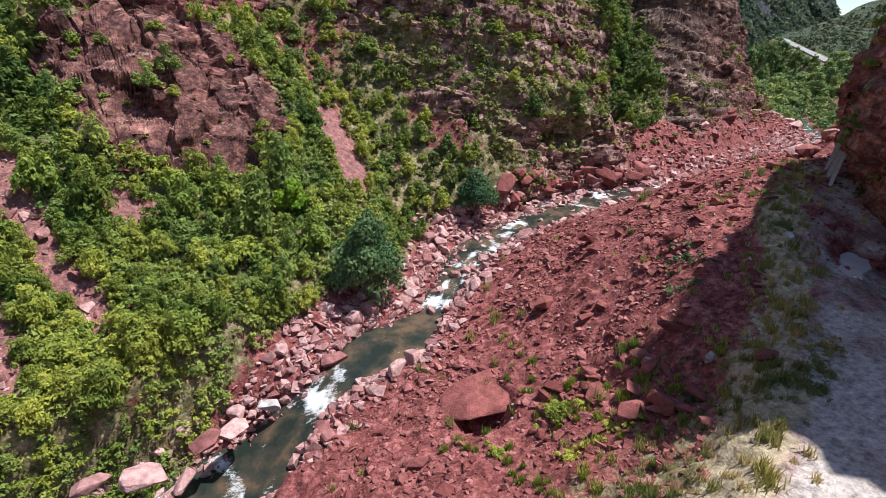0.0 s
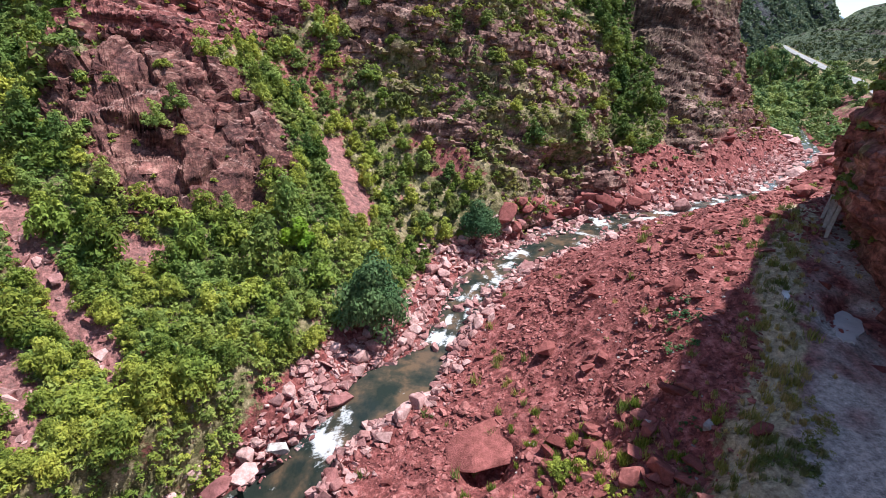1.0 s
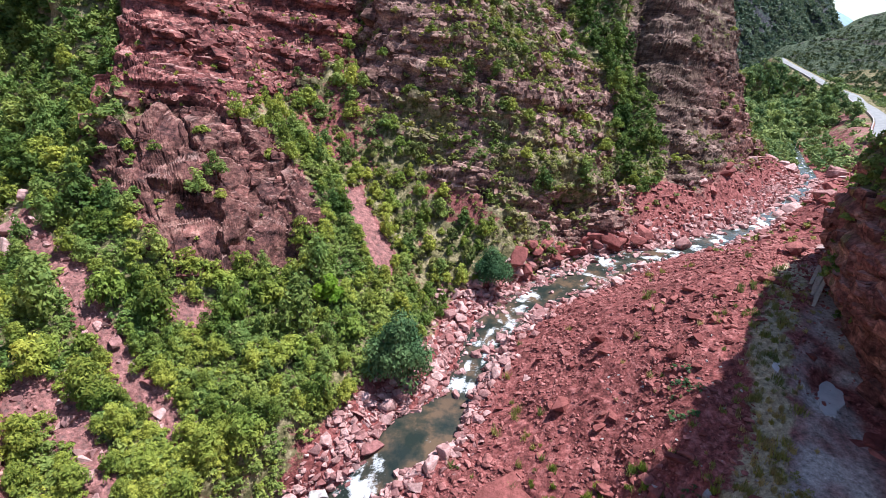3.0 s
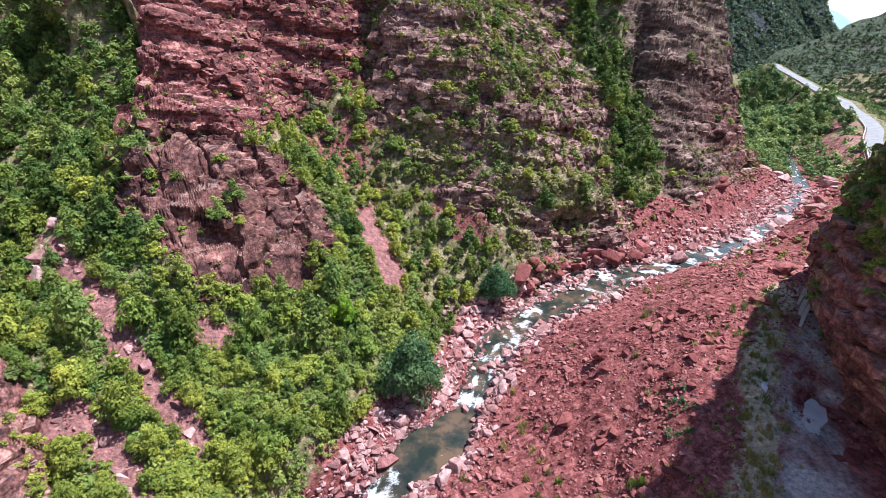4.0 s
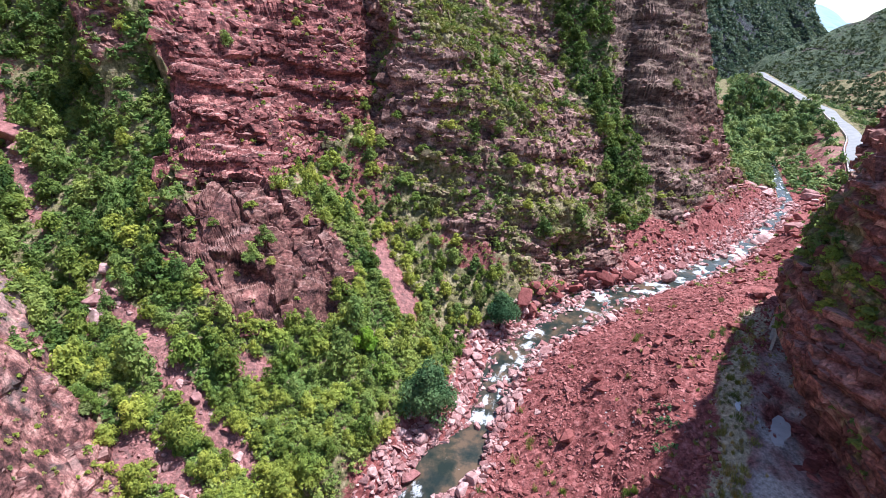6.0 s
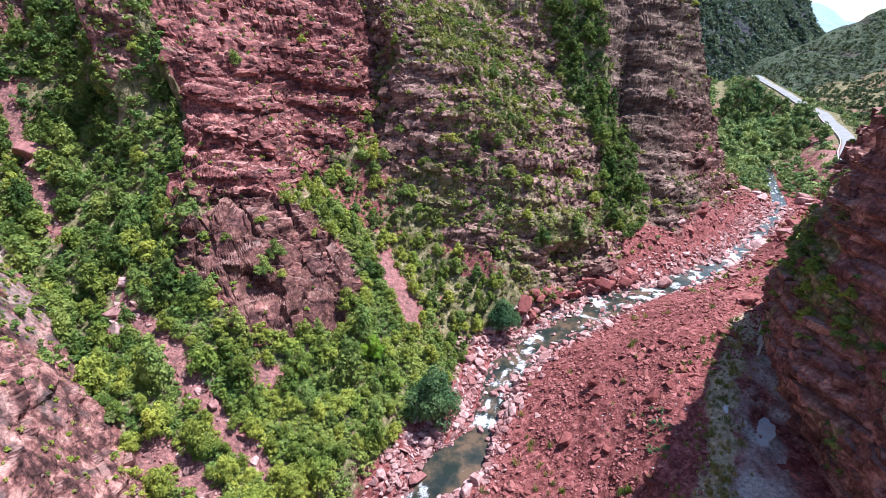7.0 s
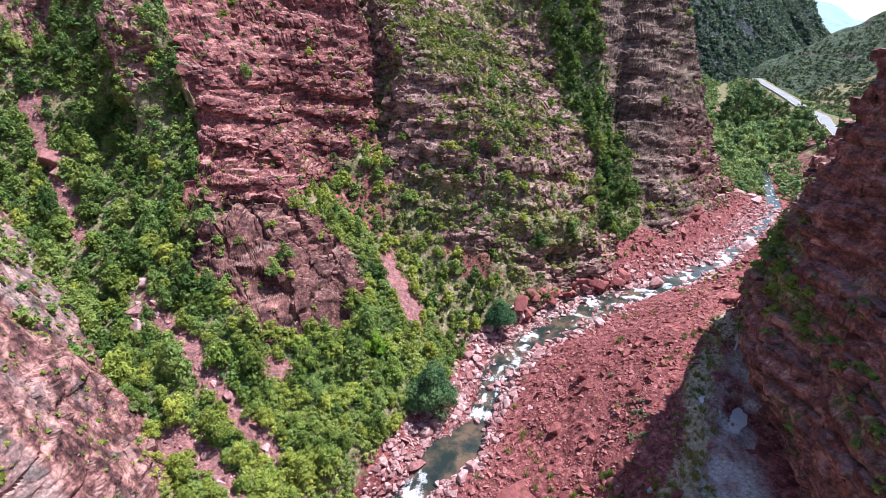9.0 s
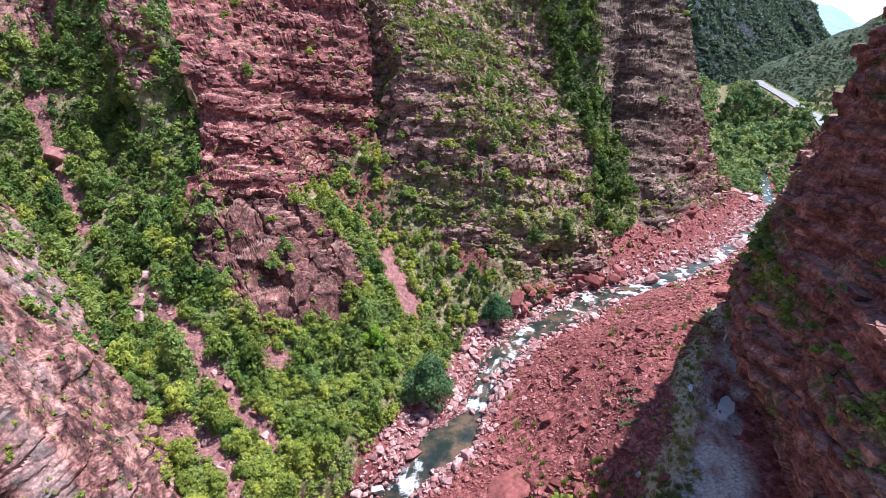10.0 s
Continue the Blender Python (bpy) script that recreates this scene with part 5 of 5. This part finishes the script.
plant("tree", *on_ground(-19.7, 6.8), 1.9, CROWN_NEAR, rng, "leafy green tree on the slope", "", 1.2, "tree")
# thicket on the left slope
got = []
tries = 0
while len(got) < 290 and tries < 40000:
    tries += 1
    u, d = (rng.uniform(-30, -8), rng.uniform(2.2, 16)) if len(got) < 165 and tries < 9000 else (rng.uniform(-34, 12), rng.uniform(2.8, 36))
    if d < (4.4 if u > -12 else 5.6 if u > -21 else 4.5):
        continue
    if at_grid(ROCK, u, d) > 0.35 or at_grid(VEG, u, d) < (0.45 if u > -15 else 0.22):
        continue
    if (float(bearing(np.array(u), np.array(d))) > -0.2 and d > 6.5 and rng.rand() < 0.8):
        continue
    r = rng.uniform(0.8, 2.1) * (1.0 if u < -3 else 0.75)
    if at_grid(BARE, u, d) < 0.2 + 0.5 * r or math.dist(on_ground(u, d)[:2], (-5.4, 31.6)) < 3.2 + 0.6 * r:
        continue
    if any((u - a) ** 2 + (d - b) ** 2 < (0.58 * (r + q)) ** 2 for a, b, q in got):
        continue
    got.append((u, d, r))
    x, y, z = on_ground(u, d)
    kind = CROWN_NEAR if y < 27 else CROWN if rng.rand() < 0.78 else (CROWN_TALL if u < -3 else CROWN_DRY)
    plant("shrub", x, y, z, r, kind, rng, "dense green leafy shrub in the slope thicket", "slope thicket", rng.uniform(0.95, 1.5))
# trees in the steep gullies
n_t, tries, got2, n_r = 0, 0, [], 0
while n_t < 240 and tries < 30000:
    tries += 1
    u, d = rng.uniform(-34, 78), rng.uniform(8, 100)
    b = float(bearing(np.array(u), np.array(d)))
    zone = (-1.0 < b < -0.555 and d > 24 and u > -34) or (u > 30 and 5 < d < 62 and b < 0.42)
    if not zone or at_grid(ROCK, u, d) > 0.6 or at_grid(BARE, u, d) < 1.3 or (b > 0.2 and n_r > 130):
        continue
    r = rng.uniform(1.0, 2.1) * (1.15 if d > 40 else 1.0)
    if any((u - a) ** 2 + (d - c) ** 2 < (0.6 * (r + q)) ** 2 for a, c, q in got2):
        continue
    got2.append((u, d, r))
    n_r += b > 0.2
    x, y, z = on_ground(u, d)
    plant("tree", x, y, z, r, CROWN_SHADED if b > 0.2 or rng.rand() < 0.4 else CROWN_TALL if rng.rand() < 0.75 else CROWN, rng, "dark green tree in a steep gully", "gully trees", rng.uniform(0.95, 1.35), "tree")
    n_t += 1
# bushes that stand out on the crag, the slope and the buttress: place in the plan and radius
CRAG_BUSHES = [(-17.4, 23.1, 1.5), (-12.5, 21.6, 1.5), (-10.5, 22.0, 1.5), (-10.9, 20.7, 0.9), (-15.3, 27.1, 0.9), (-13.8, 25.6, 0.9), (-2.5, 40.5, 1.5), (-10.1, 24.9, 1.1), (-2.0, 26.5, 1.2),
               (-5.5, 21.7, 1.1), (-1.2, 22.9, 1.7), (4.2, 25.5, 1.8), (8.0, 26.6, 1.9), (8.1, 24.6, 1.7), (10.1, 25.1, 1.4), (-5.1, 31.6, 0.9), (-0.5, 20.9, 1.8), (-0.4, 18.6, 1.5), (-2.0, 16.3, 1.5),
               (-1.8, 14.8, 1.5), (2.7, 23.0, 1.4)]
SLOPE_BUSHES = [(4.7, 15.6, 1.3), (5.8, 13.8, 1.3), (9.8, 20.5, 1.4), (9.4, 11.2, 1.6), (10.9, 9.4, 1.4), (6.4, 10.6, 1.4), (12.6, 8.1, 1.3), (5.9, 6.6, 1.6), (4.1, 10.0, 1.5), (20.4, 22.6, 1.3),
                (30.0, 26.4, 1.7), (20.0, 19.1, 1.6), (22.1, 17.2, 1.5), (26.8, 17.9, 1.2), (40.5, 22.3, 1.7), (22.2, 11.7, 1.1), (26.0, 10.1, 1.4), (19.1, 10.0, 1.2), (19.3, 7.2, 1.9), (25.5, 6.5, 1.6),
                (20.2, 14.6, 1.1), (9.9, 18.5, 1.3), (2.3, 9.3, 1.4)]
for u, d, r in CRAG_BUSHES + SLOPE_BUSHES:
    plant("bush", *on_ground(u, d), 0.85 * r, CROWN_TALL if r > 1.35 else CROWN, rng, "leafy green bush rooted in the steep rock", "rock bushes", rng.uniform(0.8, 1.1), "bush")
# bushes on the rock ledges
n_t, tries = 0, 0
while n_t < 240 and tries < 40000:
    tries += 1
    u, d = rng.uniform(-40, 84), rng.uniform(4, 60)
    if at_grid(ROCK, u, d) < 0.5 or at_grid(VEG, u, d) + rng.uniform(-0.25, 0.25) < 0.42 or (u < 8 and rng.rand() < 0.75):
        continue
    x, y, z = on_ground(u, d)
    plant("bush", x, y, z, rng.uniform(0.45, 1.25), CROWN_DRY if rng.rand() < 0.45 else CROWN, rng, "olive bush rooted on a rock ledge", "ledge bushes", rng.uniform(0.8, 1.2), "bush")
    n_t += 1


def tufts(name, places, sizes, mat, leaves, leaf, label, seed, category="scrub"):
    """Many small clumps in one mesh."""
    r = np.random.RandomState(seed)
    kinds = [crown_arrays(500 + k, leaves, leaf, lobes=4) for k in range(6)]
    cos, qs, base = [], [], 0
    for (x, y, z), s in zip(places, sizes):
        co, q = kinds[r.randint(6)]
        a = r.uniform(0, 6.28)
        m = np.array([[math.cos(a), -math.sin(a), 0], [math.sin(a), math.cos(a), 0], [0, 0, r.uniform(0.7, 1.1)]])
        cos.append(co @ m.T * s + (x, y, z - 0.05)); qs.append(q + base); base += len(co)
    return tagged(soup(name, np.concatenate(cos), np.concatenate(qs), mat), label, category, kind="stuff")


def grass(name, places, sizes, mat, blades, label, seed):
    """Tufts of thin bent blades in one mesh."""
    r = np.random.RandomState(seed)
    cos = []
    for (x, y, z), s in zip(places, sizes):
        a = r.uniform(0, 2 * np.pi, blades)
        lean = r.uniform(0.05, 0.7, blades)
        tall = s * r.uniform(0.5, 1.2, blades)
        root = np.stack([x + 0.25 * s * r.normal(size=blades), y + 0.25 * s * r.normal(size=blades), np.full(blades, z - 0.03)], 1)
        tip = root + np.stack([np.cos(a) * lean * tall, np.sin(a) * lean * tall, tall], 1)
        side = np.stack([-np.sin(a), np.cos(a), 0 * a], 1) * (0.02 + 0.02 * s)
        cos.append(np.stack([root - side, root + side, tip], 1).reshape(-1, 3))
    co = np.concatenate(cos)
    return tagged(soup(name, co, np.arange(len(co)).reshape(-1, 3), mat), label, "grass", kind="stuff")


def pick(count, us, ds, rule):
    out, tries = [], 0
    while len(out) < count and tries < count * 40:
        tries += 1
        u, d = rng.uniform(*us), rng.uniform(*ds)
        if rule(u, d):
            out.append(on_ground(u, d))
    return out


p = pick(700, (-40, 12), (6, 60), lambda u, d: at_grid(ROCK, u, d) > 0.5 and at_grid(VEG, u, d) + rng.uniform(-0.3, 0.3) > 0.36)
tufts("crag_scrub", p, rng.uniform(0.2, 0.5, len(p)), M_LEAF, 46, 0.28, "small green scrub in cracks of the red crag", 32)
p = pick(2700, (-34, 2), (4.4, 25), lambda u, d: at_grid(ROCK, u, d) < 0.4 and at_grid(VEG, u, d) > 0.45 and at_grid(BARE, u, d) > 0.8 and (u < -4 or d > 5))
tufts("undergrowth", p, rng.uniform(0.4, 0.95, len(p)), M_LEAF_DARK, 60, 0.13, "low green undergrowth between the shrubs", 33)
p = pick(260, (-31, -17), (4.6, 8.5), lambda u, d: at_grid(BARE, u, d) > 0.7) + pick(320, (-30, -16), (5, 17), lambda u, d: at_grid(BARE, u, d) > 0.7)
tufts("bank_undergrowth", p, rng.uniform(0.45, 1.0, len(p)), M_LEAF, 110, 0.095, "bright green undergrowth above the stream bank", 47)
near_area = cell_area(EX, EY, EZ) * (EU[c] > -36) * (EU[c] < 90)


def pick_area(count, weight):
    """Places spread evenly over the real surface, steep or flat."""
    run = np.cumsum((near_area * weight).ravel())
    ii, jj = np.unravel_index(np.searchsorted(run / run[-1], rng.rand(count)), near_area.shape)
    return [(float(EX[i, j]), float(EY[i, j]), float(EZ[i, j])) for i, j in zip(ii, jj)]


p = pick_area(2700, (EB[c] < -0.515) * (EB[c] > -1.1) * (ED[c] > 23) * (ED[c] < 85) * (EU[c] > -34) * (1 - 0.8 * smooth(0.4, 0.8, ER[c])) * (line_gap(EU[c], ED[c], GULLIES) > 0.9))
tufts("gully_undergrowth", p, rng.uniform(0.7, 1.4, len(p)), M_LEAF_DARK, 46, 0.165, "dark green undergrowth in the steep gullies", 45)
p = pick_area(1500, (EU[c] > 30) * (EB[c] < 0.42) * (ER[c] < 0.5) * (ED[c] > 6) * (ED[c] < 62))
# Gully shade is painted into the leaves of this scrub.
tufts("gully_scrub", p, rng.uniform(0.5, 1.2, len(p)), M_LEAF_SHADED, 50, 0.16, "scrub in shade-darkened leaf colour filling the gully beside the pillar", 46)
p = pick_area(2000, (EU[c] > 8) * (1 - 0.9 * EP[c]) * smooth(0.4, 0.7, ER[c]) * (ED[c] > 4) * (ED[c] < 55) * smooth(0.25, 0.65, E2[c] + 0.4 * fbm(EU[c] * 0.6, EZ[c] * 0.6, 0, 3, 64)))
tufts("ledge_scrub", p, rng.uniform(0.35, 1.0, len(p)), M_DRY, 52, 0.17, "olive and straw-coloured scrub on the buttress", 31)
p = pick_area(1300, (EU[c] > 8) * (EB[c] < 0.36) * smooth(0.4, 0.7, ER[c]) * (ED[c] > 4) * (ED[c] < 50) * smooth(0.3, 0.7, E2[c] + 0.5 * fbm(EU[c] * 0.35, EZ[c] * 0.35, 0, 3, 65)))
tufts("ledge_shrubs", p, rng.uniform(0.4, 1.1, len(p)), M_LEAF, 70, 0.13, "small green shrubs on the ledges of the buttress", 48)
p = pick(1100, (-6, 24), (6, 34), lambda u, d: at_grid(ROCK, u, d) < 0.4 and at_grid(VEG, u, d) > 0.3 and float(bearing(np.array(u), np.array(d))) > -0.24)
tufts("slope_grass", p, rng.uniform(0.15, 0.5, len(p)), M_DRY, 44, 0.22, "dry brown-green grass and scrub on the slope", 42)
p = pick(500, (-40, -29), (4, 40), lambda u, d: rng.rand() < 0.5)
tufts("slab_tufts", p, rng.uniform(0.10, 0.35, len(p)), M_DRY, 46, 0.22, "small green tufts on the sloping pink slab", 43)
p = pick(330, (-18, 14), (-26, -13), lambda u, d: at_grid(STRAW, u, d) + rng.uniform(-0.3, 0.3) > 0.28)
grass("dry_grass", p, rng.uniform(0.15, 0.38, len(p)), M_STRAW, 34, "straw-coloured grass tufts on slope and verge", 38)
p = pick(260, (-18, 26), (-24, -4), lambda u, d: at_grid(VEG, u, d) + rng.uniform(-0.15, 0.15) > 0.36)
grass("slope_weeds", p, rng.uniform(0.2, 0.6, len(p)), M_DRY, 46, "green-yellow weeds on the scree slope", 34)
p = pick(60, (-13, -4), (-20, -11), lambda u, d: True)
for k in range(22):
    hu_, hv_ = to_uv(rng.uniform(4.8, 9.4), rng.uniform(16.6, 19.4))
    p.append(on_ground(hu_, hv_ - float(river_v(np.array(hu_)))))
grass("slope_herbs", p, rng.uniform(0.2, 0.45, len(p)), M_LEAF, 110, "green grassy herbs among the red blocks", 39)
p = []
for vx, vy in ((13.9, 15.1), (14.2, 16.2), (13.3, 14.0), (14.9, 18.4), (13.0, 12.6), (15.6, 20.4)):
    for k in range(2):
        hu_, hv_ = to_uv(vx + rng.normal(0, 0.3), vy + rng.normal(0, 0.4))
        p.append(on_ground(hu_, hv_ - float(river_v(np.array(hu_)))))
grass("verge_clumps", p, rng.uniform(0.2, 0.36, len(p)), M_STRAW, 110, "tall straw-coloured grass clumps along the track's verge", 51)


def at_xy(x, y):
    """The ground under a place in the plan."""
    gu, gv = to_uv(x, y)
    return on_ground(gu, gv - float(river_v(np.array(gu))))


def low_shrubs(name, spots, mat, leaves, leaf, label, seed):
    """Loose shrubs of several stems each: (x, y, radius)."""
    rs = np.random.RandomState(seed)
    places, radii = [], []
    for sx, sy, r in spots:
        for k in range(7):
            places.append(at_xy(sx + rs.normal(0, 0.42 * r), sy + rs.normal(0, 0.42 * r)))
            radii.append(r * rs.uniform(0.3, 0.75))
    tufts(name, places, np.array(radii), mat, leaves, leaf, label, seed)


low_shrubs("verge_shrubs", [(14.4, 16.4, 0.6), (14.5, 14.9, 0.8), (13.6, 14.0, 0.8), (12.5, 13.0, 0.75), (11.9, 13.3, 0.6)], M_DRY, 75, 0.085, "loose olive shrubs on the verge of the gravel track", 53)
low_shrubs("slope_shrubs", [(5.2, 17.7, 0.9), (6.0, 17.6, 0.85), (5.4, 16.9, 0.7), (8.0, 14.7, 0.6), (7.3, 15.2, 0.5), (2.6, 16.1, 0.6), (5.2, 14.5, 0.8), (6.2, 14.9, 0.5)], M_LEAF, 190, 0.08, "bright green grassy shrubs among the red blocks", 54)
low_shrubs("shade_shrubs", [(10.5, 16.9, 0.4), (9.7, 15.0, 0.5), (9.4, 14.4, 0.4)], M_WILLOW, 190, 0.08, "blue-green low shrubs on the shaded scree", 55)
p = [on_ground(rng.uniform(-1.2, 3.0), rng.uniform(-18.2, -16.4)) for k in range(18)]
tufts("cushion_plants", p, rng.uniform(0.22, 0.45, len(p)), M_WILLOW, 240, 0.08, "blue-green cushion plants on the shaded scree", 49)
p = pick(220, (30, 95), (-20, -4), lambda u, d: True) + pick(120, (30, 90), (4, 9), lambda u, d: True)
tufts("bank_scrub", p, rng.uniform(0.25, 0.8, len(p)), M_DRY, 60, 0.2, "sparse olive scrub on the red banks upstream", 41)
n_b = 0
while n_b < 80:
    u = rng.uniform(44, 92)
    d = -rng.uniform(1.2, 13) if rng.rand() < 0.7 else rng.uniform(1.5, 6)
    x, y, z = on_ground(u, d)
    if z > float(river_z(np.array(u))) + 6:
        continue
    boulder(x, y, z, 0.5 + rng.gamma(2.0, 0.28), RED_BOULDERS if rng.rand() < 0.5 else BOULDERS, rng, "large fallen red boulder on the bank upstream", "upstream boulders", (1.1, 0.9, 0.75))
    n_b += 1
for k in range(80):
    u = rng.uniform(-2, 44) if k < 46 else rng.uniform(44, 86)
    d = rng.uniform(-0.9, 0.9) * float(river_half(np.array(u)))
    x, y = to_xy(u, d + float(river_v(np.array(u)) + stream_c(np.array(u))))
    boulder(x, y, float(river_z(np.array(u))) - 0.12, rng.uniform(0.25, 0.7) * (1.0 if k < 46 else 1.5), BOULDERS, rng, "wet pink boulder standing in the rapids", "rapids boulders", (1.1, 0.9, 0.8), name="river_rock")
# far woods
p, sz = [], []
for k in range(1300):
    u, fd = rng.uniform(92, 290), rng.uniform(-17, 26)
    if abs(fd) < 2.5:
        continue
    v = fd + float(valley_axis(np.array(u)))
    x, y = to_xy(u, v)
    p.append((x, y, float(valley_z(np.array(u), np.array(v)))))
    sz.append(1.2 + 2.6 * rng.rand() ** 2)
for k in range(260):
    p.append(on_ground(rng.uniform(83, 104), rng.uniform(5, 34)))
    sz.append(rng.uniform(0.8, 2.2))
for k in range(260):
    u, d = rng.uniform(90, 128), rng.uniform(2.0, 11) * (1 if k % 5 else -1)
    x, y = to_xy(u, d + float(river_v(np.array(u))))
    p.append((x, y, max(on_ground(u, d)[2], float(valley_z(np.array(u), np.array(d + float(river_v(np.array(u)))))))))
    sz.append(rng.uniform(0.5, 1.6))
for k in range(900):
    i, j = rng.randint(BX.shape[0]), (rng.randint(0, 24) if k % 3 else rng.randint(31, 42))
    if j > 30 or rng.rand() < 0.12 + 0.7 * float(smooth(115, 140, BY[i, j])):
        p.append((BX[i, j], BY[i, j], BZ[i, j]))
        sz.append(rng.uniform(0.6, 1.7))
far_crowns = [crown_mesh("crown", 160 + k, 650, 0.085, M_FARLEAF, tall=1.2, lobes=14) for k in range(4)]
n_f, got3 = 0, []
for x, y, z, r in ((106.6, 170.5, 12.6, 4.0), (102.5, 166, 11.8, 3.6), (107.5, 162, 11.5, 3.4), (106, 181, 13, 4.0), (98.5, 172, 11, 3.6)):
    plant("woodland_tree", x, y, z, r, far_crowns, rng, "tall green tree standing below the road", "valley trees", 1.4, "tree")
while n_f < 140:
    if n_f >= 95:
        y = rng.uniform(104, 165)
        x = 0.566 * (y + 11) - 2 + rng.uniform(-2, 9)
        gu_, gv_ = to_uv(x, y)
        spot = (x, y, float(valley_z(np.array(gu_), np.array(gv_))) if gu_ > 92 else on_ground(gu_, gv_ - float(river_v(np.array(gu_))))[2])
    elif n_f < 45:
        i, j = rng.randint(BX.shape[0]), rng.randint(0, 22)
        spot = (BX[i, j], BY[i, j], BZ[i, j])
        if spot[1] < 122:
            continue
    else:
        u, fd = rng.uniform(98, 200), rng.uniform(3, 30)
        v = fd + float(valley_axis(np.array(u)))
        spot = (*to_xy(u, v), float(valley_z(np.array(u), np.array(v))))
    if any(math.hypot(spot[0] - a, spot[1] - b) < 2.6 for a, b in got3):
        continue
    got3.append(spot[:2])
    plant("woodland_tree", *spot, rng.uniform(1.8, 3.6), far_crowns, rng, "round green tree on the valley side below the road", "valley trees", rng.uniform(0.9, 1.3), "tree")
    n_f += 1
tufts("far_woods", p, sz, M_FARLEAF, 90, 0.125, "green riverside woods far up the valley", 35, "woods")
p, sz = [], []
for k in range(3900):
    bq, yq = rng.uniform(0.60, 1.1), rng.uniform(140, 252)
    x = -3 + bq * (yq + 8)
    t = max((yq - 172) / 83, 0)
    top = float(glide(np.array(bq), [0.585, 0.61, 0.66, 0.715, 0.80, 0.95, 1.2, 1.8], [8, 19, 26.5, 32, 42, 58, 80, 110]))
    hu, hv = to_uv(x, yq)
    if hv - float(valley_axis(np.array(hu))) > (-27 if yq < 172 else 30):
        continue
    z = 5 + (top - 5) * t ** 1.15 + 0.2
    p.append((x, yq, max(z if yq > 172 else 0, float(valley_z(np.array(hu), np.array(hv))))))
    sz.append(rng.uniform(0.4, 1.2))
tufts("hill_scrub", p, sz, M_SCRUBLEAF, 24, 0.34, "dark scrub dotted over the far hillside", 36)
mv = np.empty(len(MOUNTAIN.data.vertices) * 3)
MOUNTAIN.data.vertices.foreach_get("co", mv)
mv = mv.reshape(-1, 3)
mv = mv[(mv[:, 0] + 3) / (mv[:, 1] + 8) > 0.44]
mv = mv[rng.randint(0, len(mv), 9000)]
mv = mv[fbm(mv[:, 0] / 30 + mv[:, 2] / 50, mv[:, 2] / 40, 0, 4, 150) > -0.42]
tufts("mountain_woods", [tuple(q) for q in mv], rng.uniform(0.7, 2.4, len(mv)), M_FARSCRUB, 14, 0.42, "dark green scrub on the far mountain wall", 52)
# scrub on the near cliff
ca, cb2, cc = CLIFF
p = []
while len(p) < 1200:
    i, j = rng.randint(0, ca.shape[0]), rng.randint(14, 170)
    if cveg[i, j] + rng.uniform(-0.2, 0.2) > 0.5:
        p.append((ca[i, j], cb2[i, j], cc[i, j]))
tufts("cliff_scrub", p, rng.uniform(0.3, 1.05, len(p)), M_LEAF_DARK, 60, 0.17, "dark green scrub hanging on the cliff ledges", 37)


for k in range(14):
    i, j = int(np.searchsorted(CS, rng.uniform(33.5, 46))), int(np.searchsorted(CH, rng.uniform(9.0, 13.0)))
    plant("bush", ca[i, j] + 0.2, cb2[i, j], cc[i, j] - 0.1, rng.uniform(0.6, 1.2), CROWN, rng, "green bush hanging on the shaded cliff ledge", "cliff bushes", rng.uniform(0.7, 1.0), "bush")


# ---- on the track ----
def puddle(x, y, z, long, wide, turn, seed, label):
    """A shallow pool with an uneven rim."""
    r = np.random.RandomState(seed)
    bm = bmesh.new()
    rim = []
    for k in range(40):
        a = k * 2 * math.pi / 40
        w = 1 + 0.12 * math.sin(2 * a + seed) + 0.10 * math.sin(3 * a + 2 * seed) + 0.06 * math.sin(7 * a + seed) + r.uniform(-0.12, 0.12)
        rim.append(bm.verts.new((long * w * math.cos(a), wide * w * math.sin(a), 0)))
    bm.faces.new(rim)
    low = [bm.verts.new((v.co.x * 1.03, v.co.y * 1.03, -0.3)) for v in rim]
    for k in range(40):
        bm.faces.new((rim[k - 1], low[k - 1], low[k], rim[k]))
    me = bpy.data.meshes.new("puddle")
    bm.to_mesh(me); bm.free()
    me.materials.append(M_PUDDLE)
    ob = new("puddle", me)
    ob.matrix_world = pose(x, y, z, 0, 0, turn)
    return tagged(ob, label, "puddle")


for x, y, z, long, wide, seed, label in POOLS:
    puddle(x, y, z, long, wide, 60, seed, label)


def timber(foot, head):
    """A plank lying from foot to head."""
    foot, head = Vector(foot), Vector(head)
    bm = bmesh.new()
    bmesh.ops.create_cube(bm, size=1.0)
    for v in bm.verts:
        v.co = Vector((v.co.x * 0.20, v.co.y * 0.07, v.co.z * (head - foot).length))
    bmesh.ops.bevel(bm, geom=list(bm.edges), offset=0.012, segments=1, affect='EDGES')
    me = bpy.data.meshes.new("timber")
    bm.to_mesh(me); bm.free()
    me.materials.append(M_PLANK)
    ob = new("timber", me)
    ob.matrix_world = Matrix.Translation((foot + head) / 2) @ (head - foot).to_track_quat("Z", "Y").to_matrix().to_4x4()
    return tagged(ob, "weathered grey plank leaning at the cliff's foot", "plank", "planks at the cliff")


for k in range(8):
    gx, gy = 22.6 + 0.24 * k + 0.1 * (k % 3), 27.6 + 0.42 * k
    gu_, gv_ = to_uv(gx, gy)
    gz = on_ground(gu_, gv_ - float(river_v(np.array(gu_))))[2] + 0.12
    timber((gx, gy, gz), (gx + 1.0 + 0.2 * (k % 2), gy + 0.8 + 0.25 * (k % 3), gz + 2.2 - 0.35 * (k % 3)))
